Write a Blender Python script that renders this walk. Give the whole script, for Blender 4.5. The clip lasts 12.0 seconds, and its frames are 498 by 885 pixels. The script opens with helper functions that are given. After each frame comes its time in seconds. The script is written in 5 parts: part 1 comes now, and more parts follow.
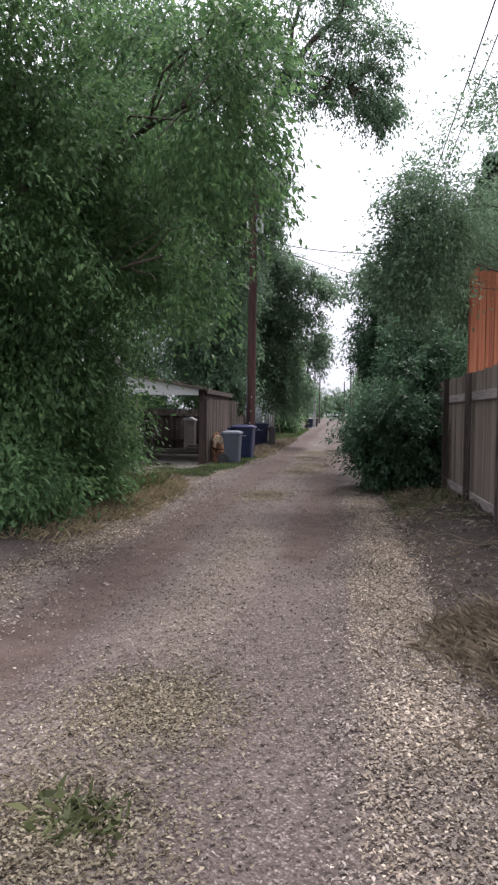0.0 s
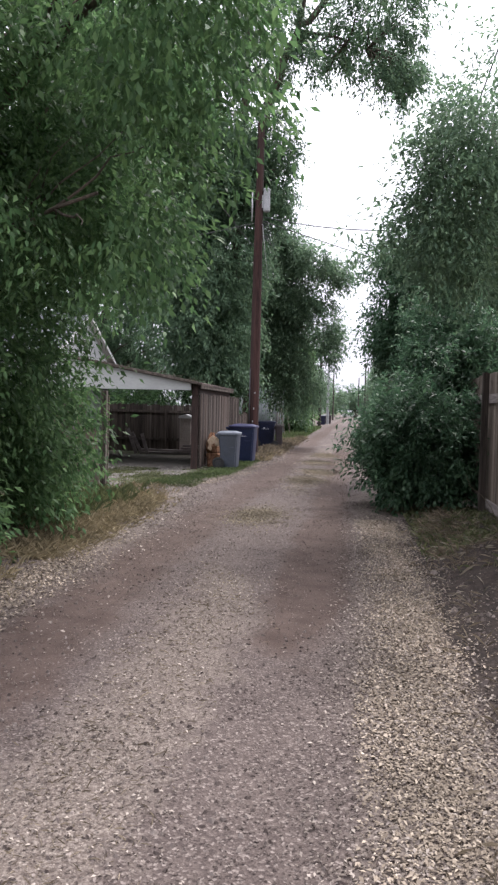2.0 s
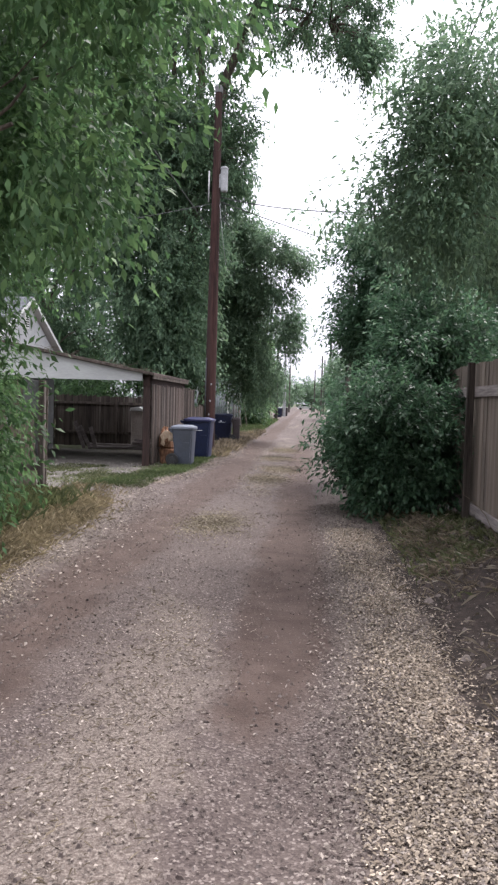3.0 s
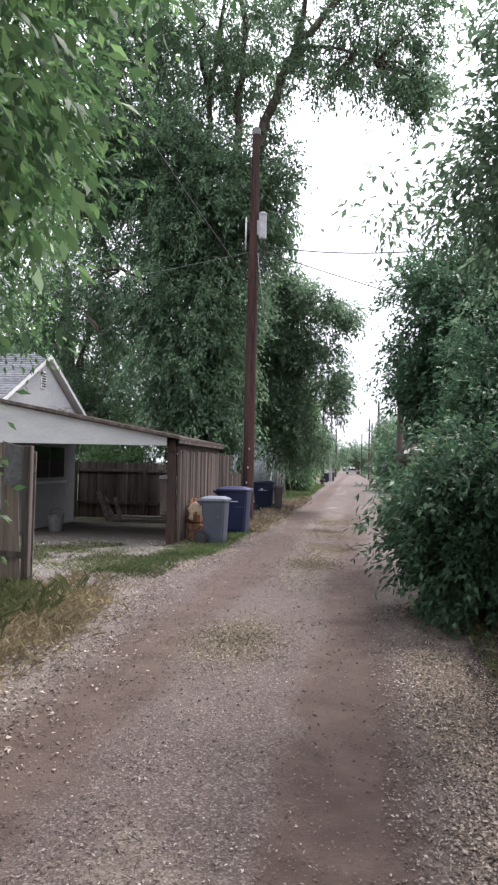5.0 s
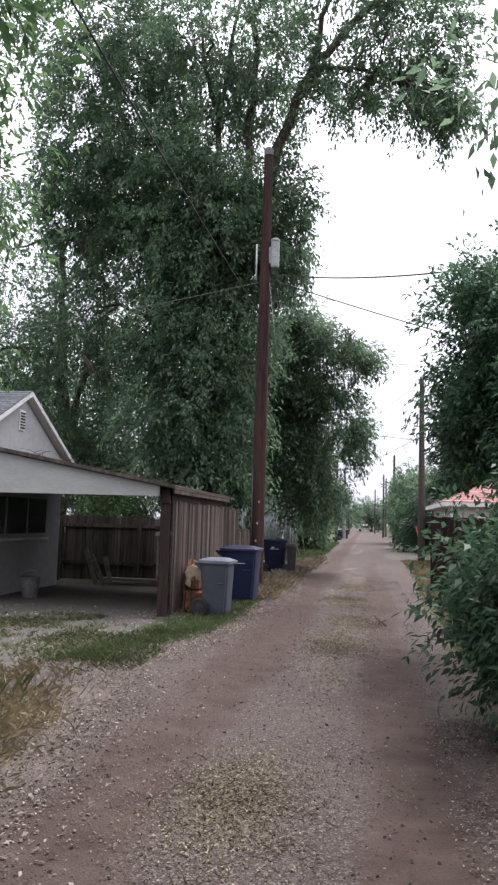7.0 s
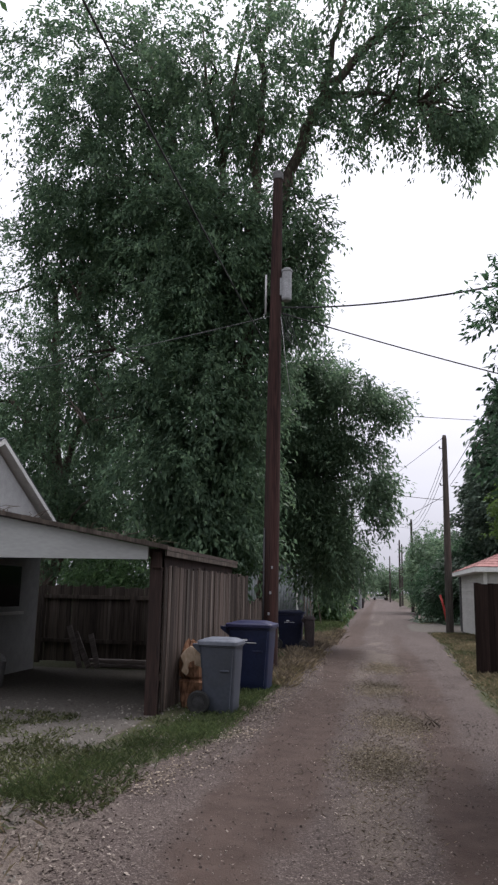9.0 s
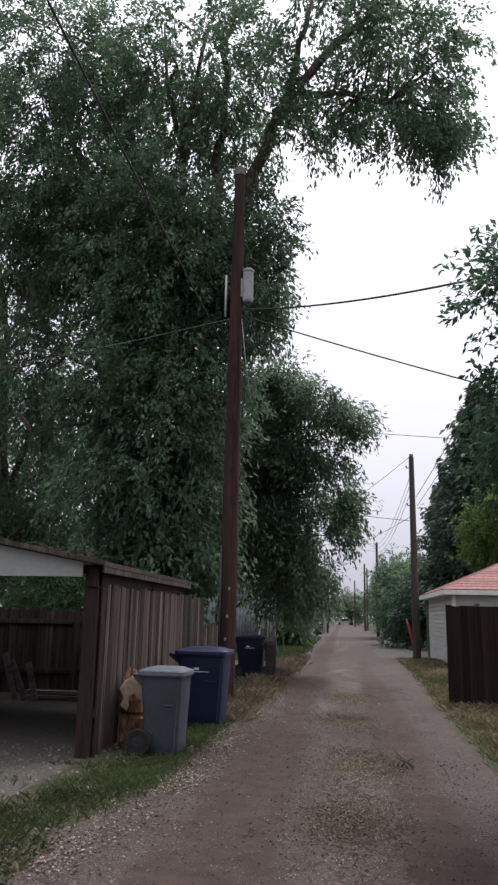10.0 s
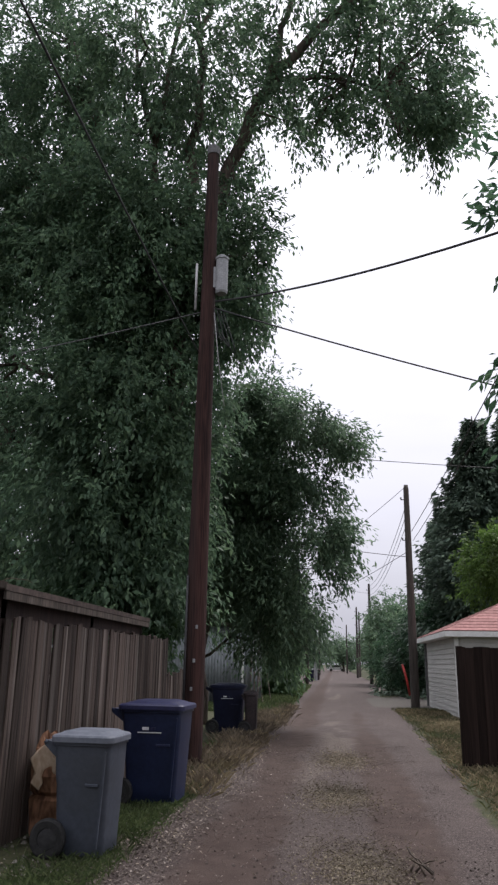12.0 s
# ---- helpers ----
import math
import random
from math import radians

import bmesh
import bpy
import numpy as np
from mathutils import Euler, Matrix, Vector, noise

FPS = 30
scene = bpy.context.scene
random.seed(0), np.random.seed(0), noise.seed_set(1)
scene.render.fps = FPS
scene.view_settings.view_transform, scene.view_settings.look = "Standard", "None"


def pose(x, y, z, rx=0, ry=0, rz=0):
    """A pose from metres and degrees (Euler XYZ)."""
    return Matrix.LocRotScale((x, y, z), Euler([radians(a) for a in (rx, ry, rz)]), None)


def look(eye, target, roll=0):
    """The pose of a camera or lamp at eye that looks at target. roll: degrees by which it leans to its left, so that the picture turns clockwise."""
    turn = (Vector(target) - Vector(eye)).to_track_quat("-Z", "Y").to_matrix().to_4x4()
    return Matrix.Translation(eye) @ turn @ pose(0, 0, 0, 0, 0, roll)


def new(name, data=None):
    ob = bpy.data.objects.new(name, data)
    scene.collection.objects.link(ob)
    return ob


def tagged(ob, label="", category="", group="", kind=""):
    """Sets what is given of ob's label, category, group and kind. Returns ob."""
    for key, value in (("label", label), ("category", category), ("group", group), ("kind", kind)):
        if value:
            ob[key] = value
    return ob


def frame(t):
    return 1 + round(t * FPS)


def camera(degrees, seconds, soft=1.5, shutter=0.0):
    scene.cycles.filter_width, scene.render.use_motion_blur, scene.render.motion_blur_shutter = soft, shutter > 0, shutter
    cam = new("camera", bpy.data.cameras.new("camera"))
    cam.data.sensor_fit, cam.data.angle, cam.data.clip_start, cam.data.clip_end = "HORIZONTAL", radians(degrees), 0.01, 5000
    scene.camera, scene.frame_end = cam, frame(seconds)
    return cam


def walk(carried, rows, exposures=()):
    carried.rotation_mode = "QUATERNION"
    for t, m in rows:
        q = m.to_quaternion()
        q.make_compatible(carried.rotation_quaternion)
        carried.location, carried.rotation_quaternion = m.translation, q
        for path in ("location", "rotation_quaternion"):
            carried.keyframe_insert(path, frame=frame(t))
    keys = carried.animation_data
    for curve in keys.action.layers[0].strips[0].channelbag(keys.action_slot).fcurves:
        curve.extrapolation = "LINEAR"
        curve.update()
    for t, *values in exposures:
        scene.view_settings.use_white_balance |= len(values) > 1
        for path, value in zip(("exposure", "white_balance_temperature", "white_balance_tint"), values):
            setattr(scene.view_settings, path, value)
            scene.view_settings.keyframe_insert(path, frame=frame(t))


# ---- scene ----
cam = camera(36.6, 12.0, 2.4)
METRES, EYE, TILT, LEAN, TURN = 16.3, 1.58, 0.0, 0.0, 6.7
ROWS = [
    (0.0, 0.0, 0.0, 0.0, 0.03, -2.17, -0.75),
    (0.5, 0.0052, 0.0451, 0.0, -0.01, -3.11, 0.16),
    (1.0, 0.0124, 0.087, 0.001, 2.23, -2.98, 0.06),
    (1.5, 0.019, 0.1343, 0.0044, 0.21, -3.2, -0.46),
    (2.0, 0.0241, 0.1774, 0.0055, 1.1, -2.55, -1.32),
    (2.5, 0.0236, 0.2207, 0.0059, -2.29, -3.28, -1.6),
    (4.5, 0.026, 0.3897, 0.0093, -1.1, 0.05, -1.19),
    (5.0, 0.0341, 0.4309, 0.0106, 1.22, 1.73, -1.24),
    (5.5, 0.036, 0.4743, 0.0117, 1.85, 2.97, -1.09),
    (6.0, 0.0393, 0.5157, 0.0122, 2.16, 4.14, -1.65),
    (6.5, 0.0364, 0.5576, 0.0102, 1.41, 4.87, -1.35),
    (7.0, 0.0324, 0.5972, 0.0093, 2.03, 5.98, -1.62),
    (7.5, 0.0257, 0.6404, 0.0101, 3.88, 7.77, -1.4),
    (9.5, 0.0301, 0.8007, 0.0086, 1.79, 12.02, -0.84),
    (10.0, 0.0339, 0.8405, 0.0074, 0.23, 12.97, -1.08),
    (10.5, 0.0333, 0.8816, 0.008, 0.3, 13.41, -1.39),
    (11.0, 0.0395, 0.9159, 0.0077, 0.61, 14.1, -1.44),
    (11.5, 0.0439, 0.9552, 0.0084, 2.07, 15.88, -1.17),
    (12.0, 0.053, 0.9934, 0.0055, -0.47, 16.3, -0.85),
]
EXPOSURES = [(t, stops, 6250, 15) for t, stops in ((0.0, 1.86), (1.5, 2.01), (2.5, 2.21), (4.5, 2.36), (5.5, 2.26), (7.0, 1.86), (7.7, 1.66), (9.3, 1.16), (12.0, 1.06))]
walk(cam, [(t, pose(0, 0, EYE, TILT, LEAN, TURN) @ pose(METRES * x, METRES * y, METRES * z, 90 + pitch, roll, yaw)) for t, x, y, z, yaw, pitch, roll in ROWS], EXPOSURES)

# ---------------------------------------------------------------- light
world = bpy.data.worlds.new("overcast_sky")
scene.world = world
world.use_nodes = True
wn, wl = world.node_tree.nodes, world.node_tree.links
wn.clear()
sky = wn.new("ShaderNodeTexSky")
sky.sky_type, sky.sun_disc = "NISHITA", False
sky.sun_elevation, sky.sun_rotation = radians(58), radians(35)
sky.air_density, sky.dust_density, sky.ozone_density = 1.0, 5.0, 1.0
grey = wn.new("ShaderNodeHueSaturation")
grey.inputs["Saturation"].default_value = 0.12
bg = wn.new("ShaderNodeBackground")
bg.inputs["Strength"].default_value = 0.15
wout = wn.new("ShaderNodeOutputWorld")
wl.new(sky.outputs[0], grey.inputs["Color"])
# overcast: three times brighter overhead than at the horizon, faintly violet low down, with soft cloud
where = wn.new("ShaderNodeTexCoord")
axes = wn.new("ShaderNodeSeparateXYZ")
wl.new(where.outputs["Generated"], axes.inputs[0])
climb = wn.new("ShaderNodeMapRange")
climb.inputs["To Min"].default_value, climb.inputs["To Max"].default_value = 1.0, 3.0
wl.new(axes.outputs["Z"], climb.inputs["Value"])
tint = wn.new("ShaderNodeMix")
tint.data_type = "RGBA"
tint.inputs["A"].default_value, tint.inputs["B"].default_value = (1.74, 1.74, 1.9, 1), (1.84, 1.84, 1.89, 1)
wl.new(axes.outputs["Z"], tint.inputs["Factor"])
puffs = wn.new("ShaderNodeTexNoise")
puffs.inputs["Scale"].default_value, puffs.inputs["Detail"].default_value = 2.2, 4
flat = wn.new("ShaderNodeMapping")
flat.inputs["Scale"].default_value = (1, 1, 3.5)
wl.new(where.outputs["Generated"], flat.inputs["Vector"])
wl.new(flat.outputs[0], puffs.inputs["Vector"])
puff = wn.new("ShaderNodeMapRange")
puff.inputs["From Min"].default_value, puff.inputs["From Max"].default_value = 0.3, 0.7
puff.inputs["To Min"].default_value, puff.inputs["To Max"].default_value = 0.9, 1.1
wl.new(puffs.outputs["Fac"], puff.inputs["Value"])
both = wn.new("ShaderNodeMath")
both.operation = "MULTIPLY"
wl.new(climb.outputs[0], both.inputs[0])
wl.new(puff.outputs[0], both.inputs[1])
deck = wn.new("ShaderNodeVectorMath")
deck.operation = "SCALE"
wl.new(tint.outputs["Result"], deck.inputs[0])
wl.new(both.outputs[0], deck.inputs["Scale"])
cloud = wn.new("ShaderNodeMix")
cloud.data_type = "RGBA"
cloud.inputs["Factor"].default_value = 0.9
wl.new(grey.outputs[0], cloud.inputs["A"])
wl.new(deck.outputs[0], cloud.inputs["B"])
wl.new(cloud.outputs["Result"], bg.inputs["Color"])
wl.new(bg.outputs[0], wout.inputs["Surface"])

sun = new("sun", bpy.data.lights.new("sun", "SUN"))
sun.data.energy, sun.data.angle, sun.data.color = 1.5, radians(25), (1.0, 0.96, 0.9)
sun.matrix_world = look((0, 0, 60), (-18, -28, 0))

# ---------------------------------------------------------------- materials
def nodes_of(m):
    m.use_nodes = True
    nt = m.node_tree
    return nt.nodes, nt.links, nt.nodes["Principled BSDF"]


def surface(name, dark, light, scale=8.0, rough=0.8, bump=0.3, stretch=(1, 1, 1), vary=0.25, metal=0.0, stain=None, depth=0.01, stain_at=(0.55, 0.75), spec=0.4):
    """Two scales of noise between a dark and a light colour, stains of a third, relief, and a change from object to object."""
    m = bpy.data.materials.new(name)
    n, l, b = nodes_of(m)
    tc = n.new("ShaderNodeTexCoord")
    mp = n.new("ShaderNodeMapping")
    mp.inputs["Scale"].default_value = stretch
    info = n.new("ShaderNodeObjectInfo")
    l.new(tc.outputs["Object"], mp.inputs["Vector"])
    shift = n.new("ShaderNodeVectorMath")
    shift.operation = "SCALE"
    one = n.new("ShaderNodeCombineXYZ")
    for k in range(3):
        one.inputs[k].default_value = 37.0 + 11 * k
    l.new(one.outputs[0], shift.inputs[0])
    l.new(info.outputs["Random"], shift.inputs["Scale"])
    l.new(shift.outputs[0], mp.inputs["Location"])
    fine, coarse = n.new("ShaderNodeTexNoise"), n.new("ShaderNodeTexNoise")
    fine.inputs["Scale"].default_value, fine.inputs["Detail"].default_value = scale * 4, 5
    coarse.inputs["Scale"].default_value, coarse.inputs["Detail"].default_value = scale * 0.6, 4
    for t in (fine, coarse):
        l.new(mp.outputs[0], t.inputs["Vector"])
    add = n.new("ShaderNodeMath")
    add.operation = "MULTIPLY_ADD"
    add.inputs[1].default_value = 0.55
    l.new(fine.outputs["Fac"], add.inputs[0])
    half = n.new("ShaderNodeMath")
    half.operation = "MULTIPLY"
    half.inputs[1].default_value = 0.45
    l.new(coarse.outputs["Fac"], half.inputs[0])
    l.new(half.outputs[0], add.inputs[2])
    ramp = n.new("ShaderNodeValToRGB")
    ramp.color_ramp.elements[0].position, ramp.color_ramp.elements[1].position = 0.39, 0.61
    ramp.color_ramp.elements[0].color, ramp.color_ramp.elements[1].color = (*dark, 1), (*light, 1)
    l.new(add.outputs[0], ramp.inputs[0])
    col = ramp.outputs[0]
    if stain:
        big = n.new("ShaderNodeTexNoise")
        big.inputs["Scale"].default_value, big.inputs["Detail"].default_value = scale * 0.25, 6
        l.new(mp.outputs[0], big.inputs["Vector"])
        rng = n.new("ShaderNodeMapRange")
        rng.inputs["From Min"].default_value, rng.inputs["From Max"].default_value = stain_at
        l.new(big.outputs["Fac"], rng.inputs["Value"])
        mix = n.new("ShaderNodeMix")
        mix.data_type = "RGBA"
        l.new(rng.outputs[0], mix.inputs["Factor"])
        l.new(col, mix.inputs["A"])
        mix.inputs["B"].default_value = (*stain, 1)
        col = mix.outputs["Result"]
    hsv = n.new("ShaderNodeHueSaturation")
    val = n.new("ShaderNodeMapRange")
    val.inputs["To Min"].default_value, val.inputs["To Max"].default_value = 1 - vary, 1 + vary
    l.new(info.outputs["Random"], val.inputs["Value"])
    l.new(val.outputs[0], hsv.inputs["Value"])
    l.new(col, hsv.inputs["Color"])
    l.new(hsv.outputs[0], b.inputs["Base Color"])
    b.inputs["Roughness"].default_value, b.inputs["Metallic"].default_value = rough, metal
    b.inputs["Specular IOR Level"].default_value = spec
    if bump:
        bp = n.new("ShaderNodeBump")
        bp.inputs["Strength"].default_value, bp.inputs["Distance"].default_value = bump, depth
        l.new(add.outputs[0], bp.inputs["Height"])
        l.new(bp.outputs[0], b.inputs["Normal"])
    return m


def leafy(name, dark, light, through_light=0.5, rough=0.5):
    """Leaves: a colour of its own for each, with some light let through."""
    m = bpy.data.materials.new(name)
    n, l, b = nodes_of(m)
    geo = n.new("ShaderNodeNewGeometry")
    ramp = n.new("ShaderNodeValToRGB")
    ramp.color_ramp.elements[0].color, ramp.color_ramp.elements[1].color = (*dark, 1), (*light, 1)
    mid = ramp.color_ramp.elements.new(0.7)
    mid.color = (*[0.6 * a + 0.4 * c for a, c in zip(dark, light)], 1)
    l.new(geo.outputs["Random Per Island"], ramp.inputs[0])
    tc = n.new("ShaderNodeTexCoord")
    big = n.new("ShaderNodeTexNoise")
    big.inputs["Scale"].default_value = 0.7
    l.new(tc.outputs["Object"], big.inputs["Vector"])
    hsv = n.new("ShaderNodeHueSaturation")
    rng = n.new("ShaderNodeMapRange")
    rng.inputs["From Min"].default_value, rng.inputs["From Max"].default_value = 0.3, 0.7
    rng.inputs["To Min"].default_value, rng.inputs["To Max"].default_value = 0.65, 1.4
    l.new(big.outputs["Fac"], rng.inputs["Value"])
    l.new(rng.outputs[0], hsv.inputs["Value"])
    l.new(ramp.outputs[0], hsv.inputs["Color"])
    l.new(hsv.outputs[0], b.inputs["Base Color"])
    b.inputs["Roughness"].default_value = rough
    b.inputs["Specular IOR Level"].default_value = 0.18
    tr = n.new("ShaderNodeBsdfTranslucent")
    l.new(hsv.outputs[0], tr.inputs["Color"])
    mix = n.new("ShaderNodeMixShader")
    mix.inputs[0].default_value = through_light
    l.new(b.outputs[0], mix.inputs[1])
    l.new(tr.outputs[0], mix.inputs[2])
    l.new(mix.outputs[0], n["Material Output"].inputs["Surface"])
    return m


# most leaf greens are raised and bluer, with veiling glare put into the colour
LEAF_ELM = leafy("elm_leaf", (0.0476, 0.0971, 0.0414), (0.139, 0.23, 0.0913))
LEAF_BIG = leafy("tall_tree_leaf", (0.0711, 0.123, 0.0773), (0.174, 0.26, 0.144))
LEAF_SHRUB = leafy("shrub_leaf", (0.0335, 0.0714, 0.0415), (0.0892, 0.155, 0.0833), rough=0.4)
LEAF_LIGHT = leafy("light_green_leaf", (0.06, 0.11, 0.025), (0.12, 0.19, 0.05))
LEAF_SPRUCE = leafy("spruce_needle", (0.05, 0.0775, 0.0575), (0.125, 0.169, 0.115), 0.3)
# palest of these: haze is mixed into the leaf colour itself
LEAF_HAZED = leafy("hazed_leaf", (0.0798, 0.131, 0.0841), (0.181, 0.261, 0.152))
GRASS_GREEN = leafy("green_grass_blade", (0.048, 0.072, 0.028), (0.13, 0.16, 0.07), 0.35)
GRASS_OLIVE = leafy("olive_weed_blade", (0.05, 0.062, 0.026), (0.135, 0.14, 0.066), 0.3)
GRASS_DRY = leafy("dry_grass_blade", (0.086, 0.0688, 0.0482), (0.267, 0.219, 0.159), 0.3)
GRASS_TAN = leafy("tan_grass", (0.13, 0.105, 0.062), (0.36, 0.3, 0.19), 0.25, 0.8)
STRAW_PALE = leafy("pale_stalk", (0.172, 0.146, 0.112), (0.361, 0.327, 0.258), 0.1, 0.8)
LITTER = leafy("dead_leaf", (0.0602, 0.0464, 0.0396), (0.31, 0.267, 0.232), 0.15, 0.8)
STONE = leafy("gravel_stone", (0.0516, 0.0396, 0.0353), (0.172, 0.144, 0.129), 0.0, 0.85)
BARK = surface("tree_bark", (0.035, 0.028, 0.023), (0.12, 0.095, 0.075), 5, 0.95, 0.9, (1, 1, 0.25), 0.15, depth=0.04)
FENCE_RED = surface("reddish_weathered_board", (0.02, 0.0145, 0.0125), (0.105, 0.08, 0.068), 9, 0.92, 0.9, (3.2, 3.2, 0.09), 0.5, stain=(0.21, 0.185, 0.165), spec=0.2)
FENCE_GREY = surface("grey_brown_board", (0.085, 0.066, 0.054), (0.2, 0.16, 0.13), 8, 0.9, 0.5, (2.5, 2.5, 0.12), 0.12, stain=(0.12, 0.09, 0.07))
FENCE_DARK = surface("dark_old_board", (0.028, 0.023, 0.02), (0.1, 0.081, 0.068), 8, 0.92, 0.5, (2.5, 2.5, 0.12), 0.3, stain=(0.15, 0.13, 0.115), spec=0.2)
RAIL = surface("pale_weathered_rail", (0.13, 0.11, 0.105), (0.27, 0.235, 0.225), 7, 0.9, 0.5, (0.15, 2.5, 2.5), 0.1)
GATE_BROWN = surface("dark_brown_stained_board", (0.0115, 0.0075, 0.006), (0.026, 0.0165, 0.0135), 8, 0.9, 0.5, (2.5, 2.5, 0.12), 0.25, spec=0.12)
CEDAR = surface("orange_cedar_board", (0.22, 0.06, 0.03), (0.48, 0.17, 0.085), 6, 0.75, 0.4, (2.5, 2.5, 0.15), 0.15)
POST_DARK = surface("dark_stained_post", (0.01625, 0.0091, 0.0078), (0.0455, 0.0247, 0.0195), 7, 0.85, 0.5, (2, 2, 0.15), 0.1)
POLE_WOOD = surface("creosote_pole_wood", (0.0148, 0.00807, 0.00748), (0.0574, 0.0281, 0.0238), 7, 0.9, 0.6, (2, 2, 0.08), 0.1, stain=(0.03, 0.021, 0.019), stain_at=(0.45, 0.7), spec=0.2)
POLE_FAR = surface("grey_pole_wood", (0.0275, 0.0231, 0.0198), (0.0715, 0.0605, 0.05225), 7, 0.9, 0.4, (2, 2, 0.08), 0.2)
PAINT_GREY = surface("pale_grey_painted_stucco", (0.32, 0.325, 0.325), (0.4, 0.405, 0.405), 10, 0.85, 0.25, vary=0.02, stain=(0.29, 0.29, 0.28), stain_at=(0.6, 0.85))
PAINT_WHITE = surface("white_paint", (0.6, 0.6, 0.58), (0.72, 0.72, 0.7), 6, 0.6, 0.15, vary=0.03, stain=(0.425, 0.4165, 0.391), stain_at=(0.6, 0.85))
FASCIA = surface("weathered_white_sheet", (0.31, 0.318, 0.31), (0.36, 0.368, 0.36), 4, 0.7, 0.1, (0.6, 1, 2), 0.02, stain=(0.27, 0.272, 0.265), stain_at=(0.55, 0.8))
SIDING = surface("cream_vinyl_siding", (0.36, 0.3528, 0.3312), (0.4608, 0.4536, 0.432), 4, 0.6, 0.1, (0.4, 0.4, 3), 0.04)
SHINGLE_GREY = surface("grey_asphalt_shingle", (0.05, 0.053, 0.06), (0.15, 0.157, 0.168), 14, 0.95, 0.5, vary=0.22)
SHINGLE_RED = surface("red_asphalt_shingle", (0.19, 0.085, 0.078), (0.34, 0.175, 0.16), 14, 0.95, 0.5, vary=0.16)
ROOF_TIN = surface("rusty_roof_sheet", (0.0286, 0.01788, 0.0143), (0.0858, 0.06078, 0.05005), 5, 0.8, 0.4, (1, 1, 1), 0.1, stain=(0.1073, 0.09652, 0.0858))
TIN = surface("blue_grey_corrugated_metal", (0.16, 0.18, 0.19), (0.26, 0.285, 0.3), 5, 0.6, 0.15, (1, 1, 0.3), 0.05, 0.25, stain=(0.22, 0.19, 0.17), stain_at=(0.62, 0.85))
BIN_GREY = surface("grey_blue_cart_plastic", (0.0452, 0.053, 0.0704), (0.0624, 0.0725, 0.096), 6, 0.55, 0.12, vary=0.02, stain=(0.05, 0.053, 0.06), stain_at=(0.55, 0.85))
LID_GREY = surface("faded_grey_lid_plastic", (0.107, 0.119, 0.147), (0.148, 0.162, 0.193), 6, 0.55, 0.12, vary=0.02)
BIN_BLUE = surface("navy_cart_plastic", (0.008, 0.014, 0.04), (0.013, 0.021, 0.06), 6, 0.45, 0.1, vary=0.05, stain=(0.04, 0.045, 0.1), stain_at=(0.6, 0.9))
LID_BLUE = surface("violet_blue_lid_plastic", (0.018, 0.02, 0.055), (0.03, 0.032, 0.085), 6, 0.42, 0.1, vary=0.05)
BIN_NAVY = surface("dark_navy_cart_plastic", (0.0072, 0.0096, 0.03), (0.012, 0.0162, 0.045), 6, 0.45, 0.1, vary=0.05)
BIN_BROWN = surface("dark_brown_cart_plastic", (0.02, 0.016, 0.018), (0.05, 0.036, 0.036), 6, 0.55, 0.1, vary=0.05)
RUBBER = surface("black_rubber", (0.012, 0.012, 0.012), (0.03, 0.03, 0.03), 12, 0.8, 0.2, vary=0.05)
BLACK_PLASTIC = surface("black_cable_sheath", (0.015, 0.015, 0.016), (0.04, 0.04, 0.042), 6, 0.6, 0.05, vary=0.1)
CABLE_PALE = surface("pale_cable_sheath", (0.25, 0.25, 0.25), (0.4, 0.4, 0.4), 6, 0.6, 0.05, vary=0.1)
STEEL = surface("galvanised_steel", (0.2, 0.205, 0.21), (0.3, 0.305, 0.31), 9, 0.6, 0.1, vary=0.05, metal=0.2)
DECAL = surface("white_print", (0.6, 0.6, 0.62), (0.75, 0.75, 0.77), 6, 0.5, 0.0, vary=0.02)
LOG_BARK = surface("rotten_orange_bark", (0.1, 0.047, 0.027), (0.33, 0.175, 0.1), 5, 0.95, 0.8, (1, 1, 0.4), 0.1, depth=0.03)
LOG_WOOD = surface("pale_split_wood", (0.42, 0.3, 0.2), (0.68, 0.55, 0.42), 6, 0.85, 0.5, (1, 1, 0.4), 0.08)
DARK_INSIDE = surface("dark_pane_and_slot", (0.012, 0.013, 0.014), (0.03, 0.031, 0.032), 3, 0.15, 0.0, vary=0.02)
FLAP = surface("dark_grey_board", (0.09, 0.09, 0.092), (0.16, 0.16, 0.16), 5, 0.8, 0.3, vary=0.05)
BEIGE = surface("beige_enamel", (0.36, 0.31, 0.27), (0.5, 0.45, 0.4), 5, 0.6, 0.1, vary=0.05, stain=(0.3, 0.2, 0.15), stain_at=(0.6, 0.85))
CAR_WHITE = surface("white_car_paint", (0.7, 0.7, 0.7), (0.8, 0.8, 0.8), 3, 0.3, 0.0, vary=0.02)
RED_PAINT = surface("red_paint", (0.35, 0.03, 0.025), (0.5, 0.06, 0.05), 6, 0.5, 0.1, vary=0.05)

# ---------------------------------------------------------------- building helpers
def thing(name, at, label, category, group="", kind="", turn=0.0):
    ob = new(name)
    ob.matrix_basis = pose(*at, 0, 0, turn)
    return tagged(ob, label, category, group, kind)


def link(name, me, material, parent=None, label=""):
    if material is not None and not me.materials:
        me.materials.append(material)
    ob = new(name, me)
    ob.parent = parent
    if label:
        tagged(ob, label)
    return ob


def part(name, bm, material, parent, label=""):
    me = bpy.data.meshes.new(name)
    bm.to_mesh(me)
    bm.free()
    return link(name, me, material, parent, label)


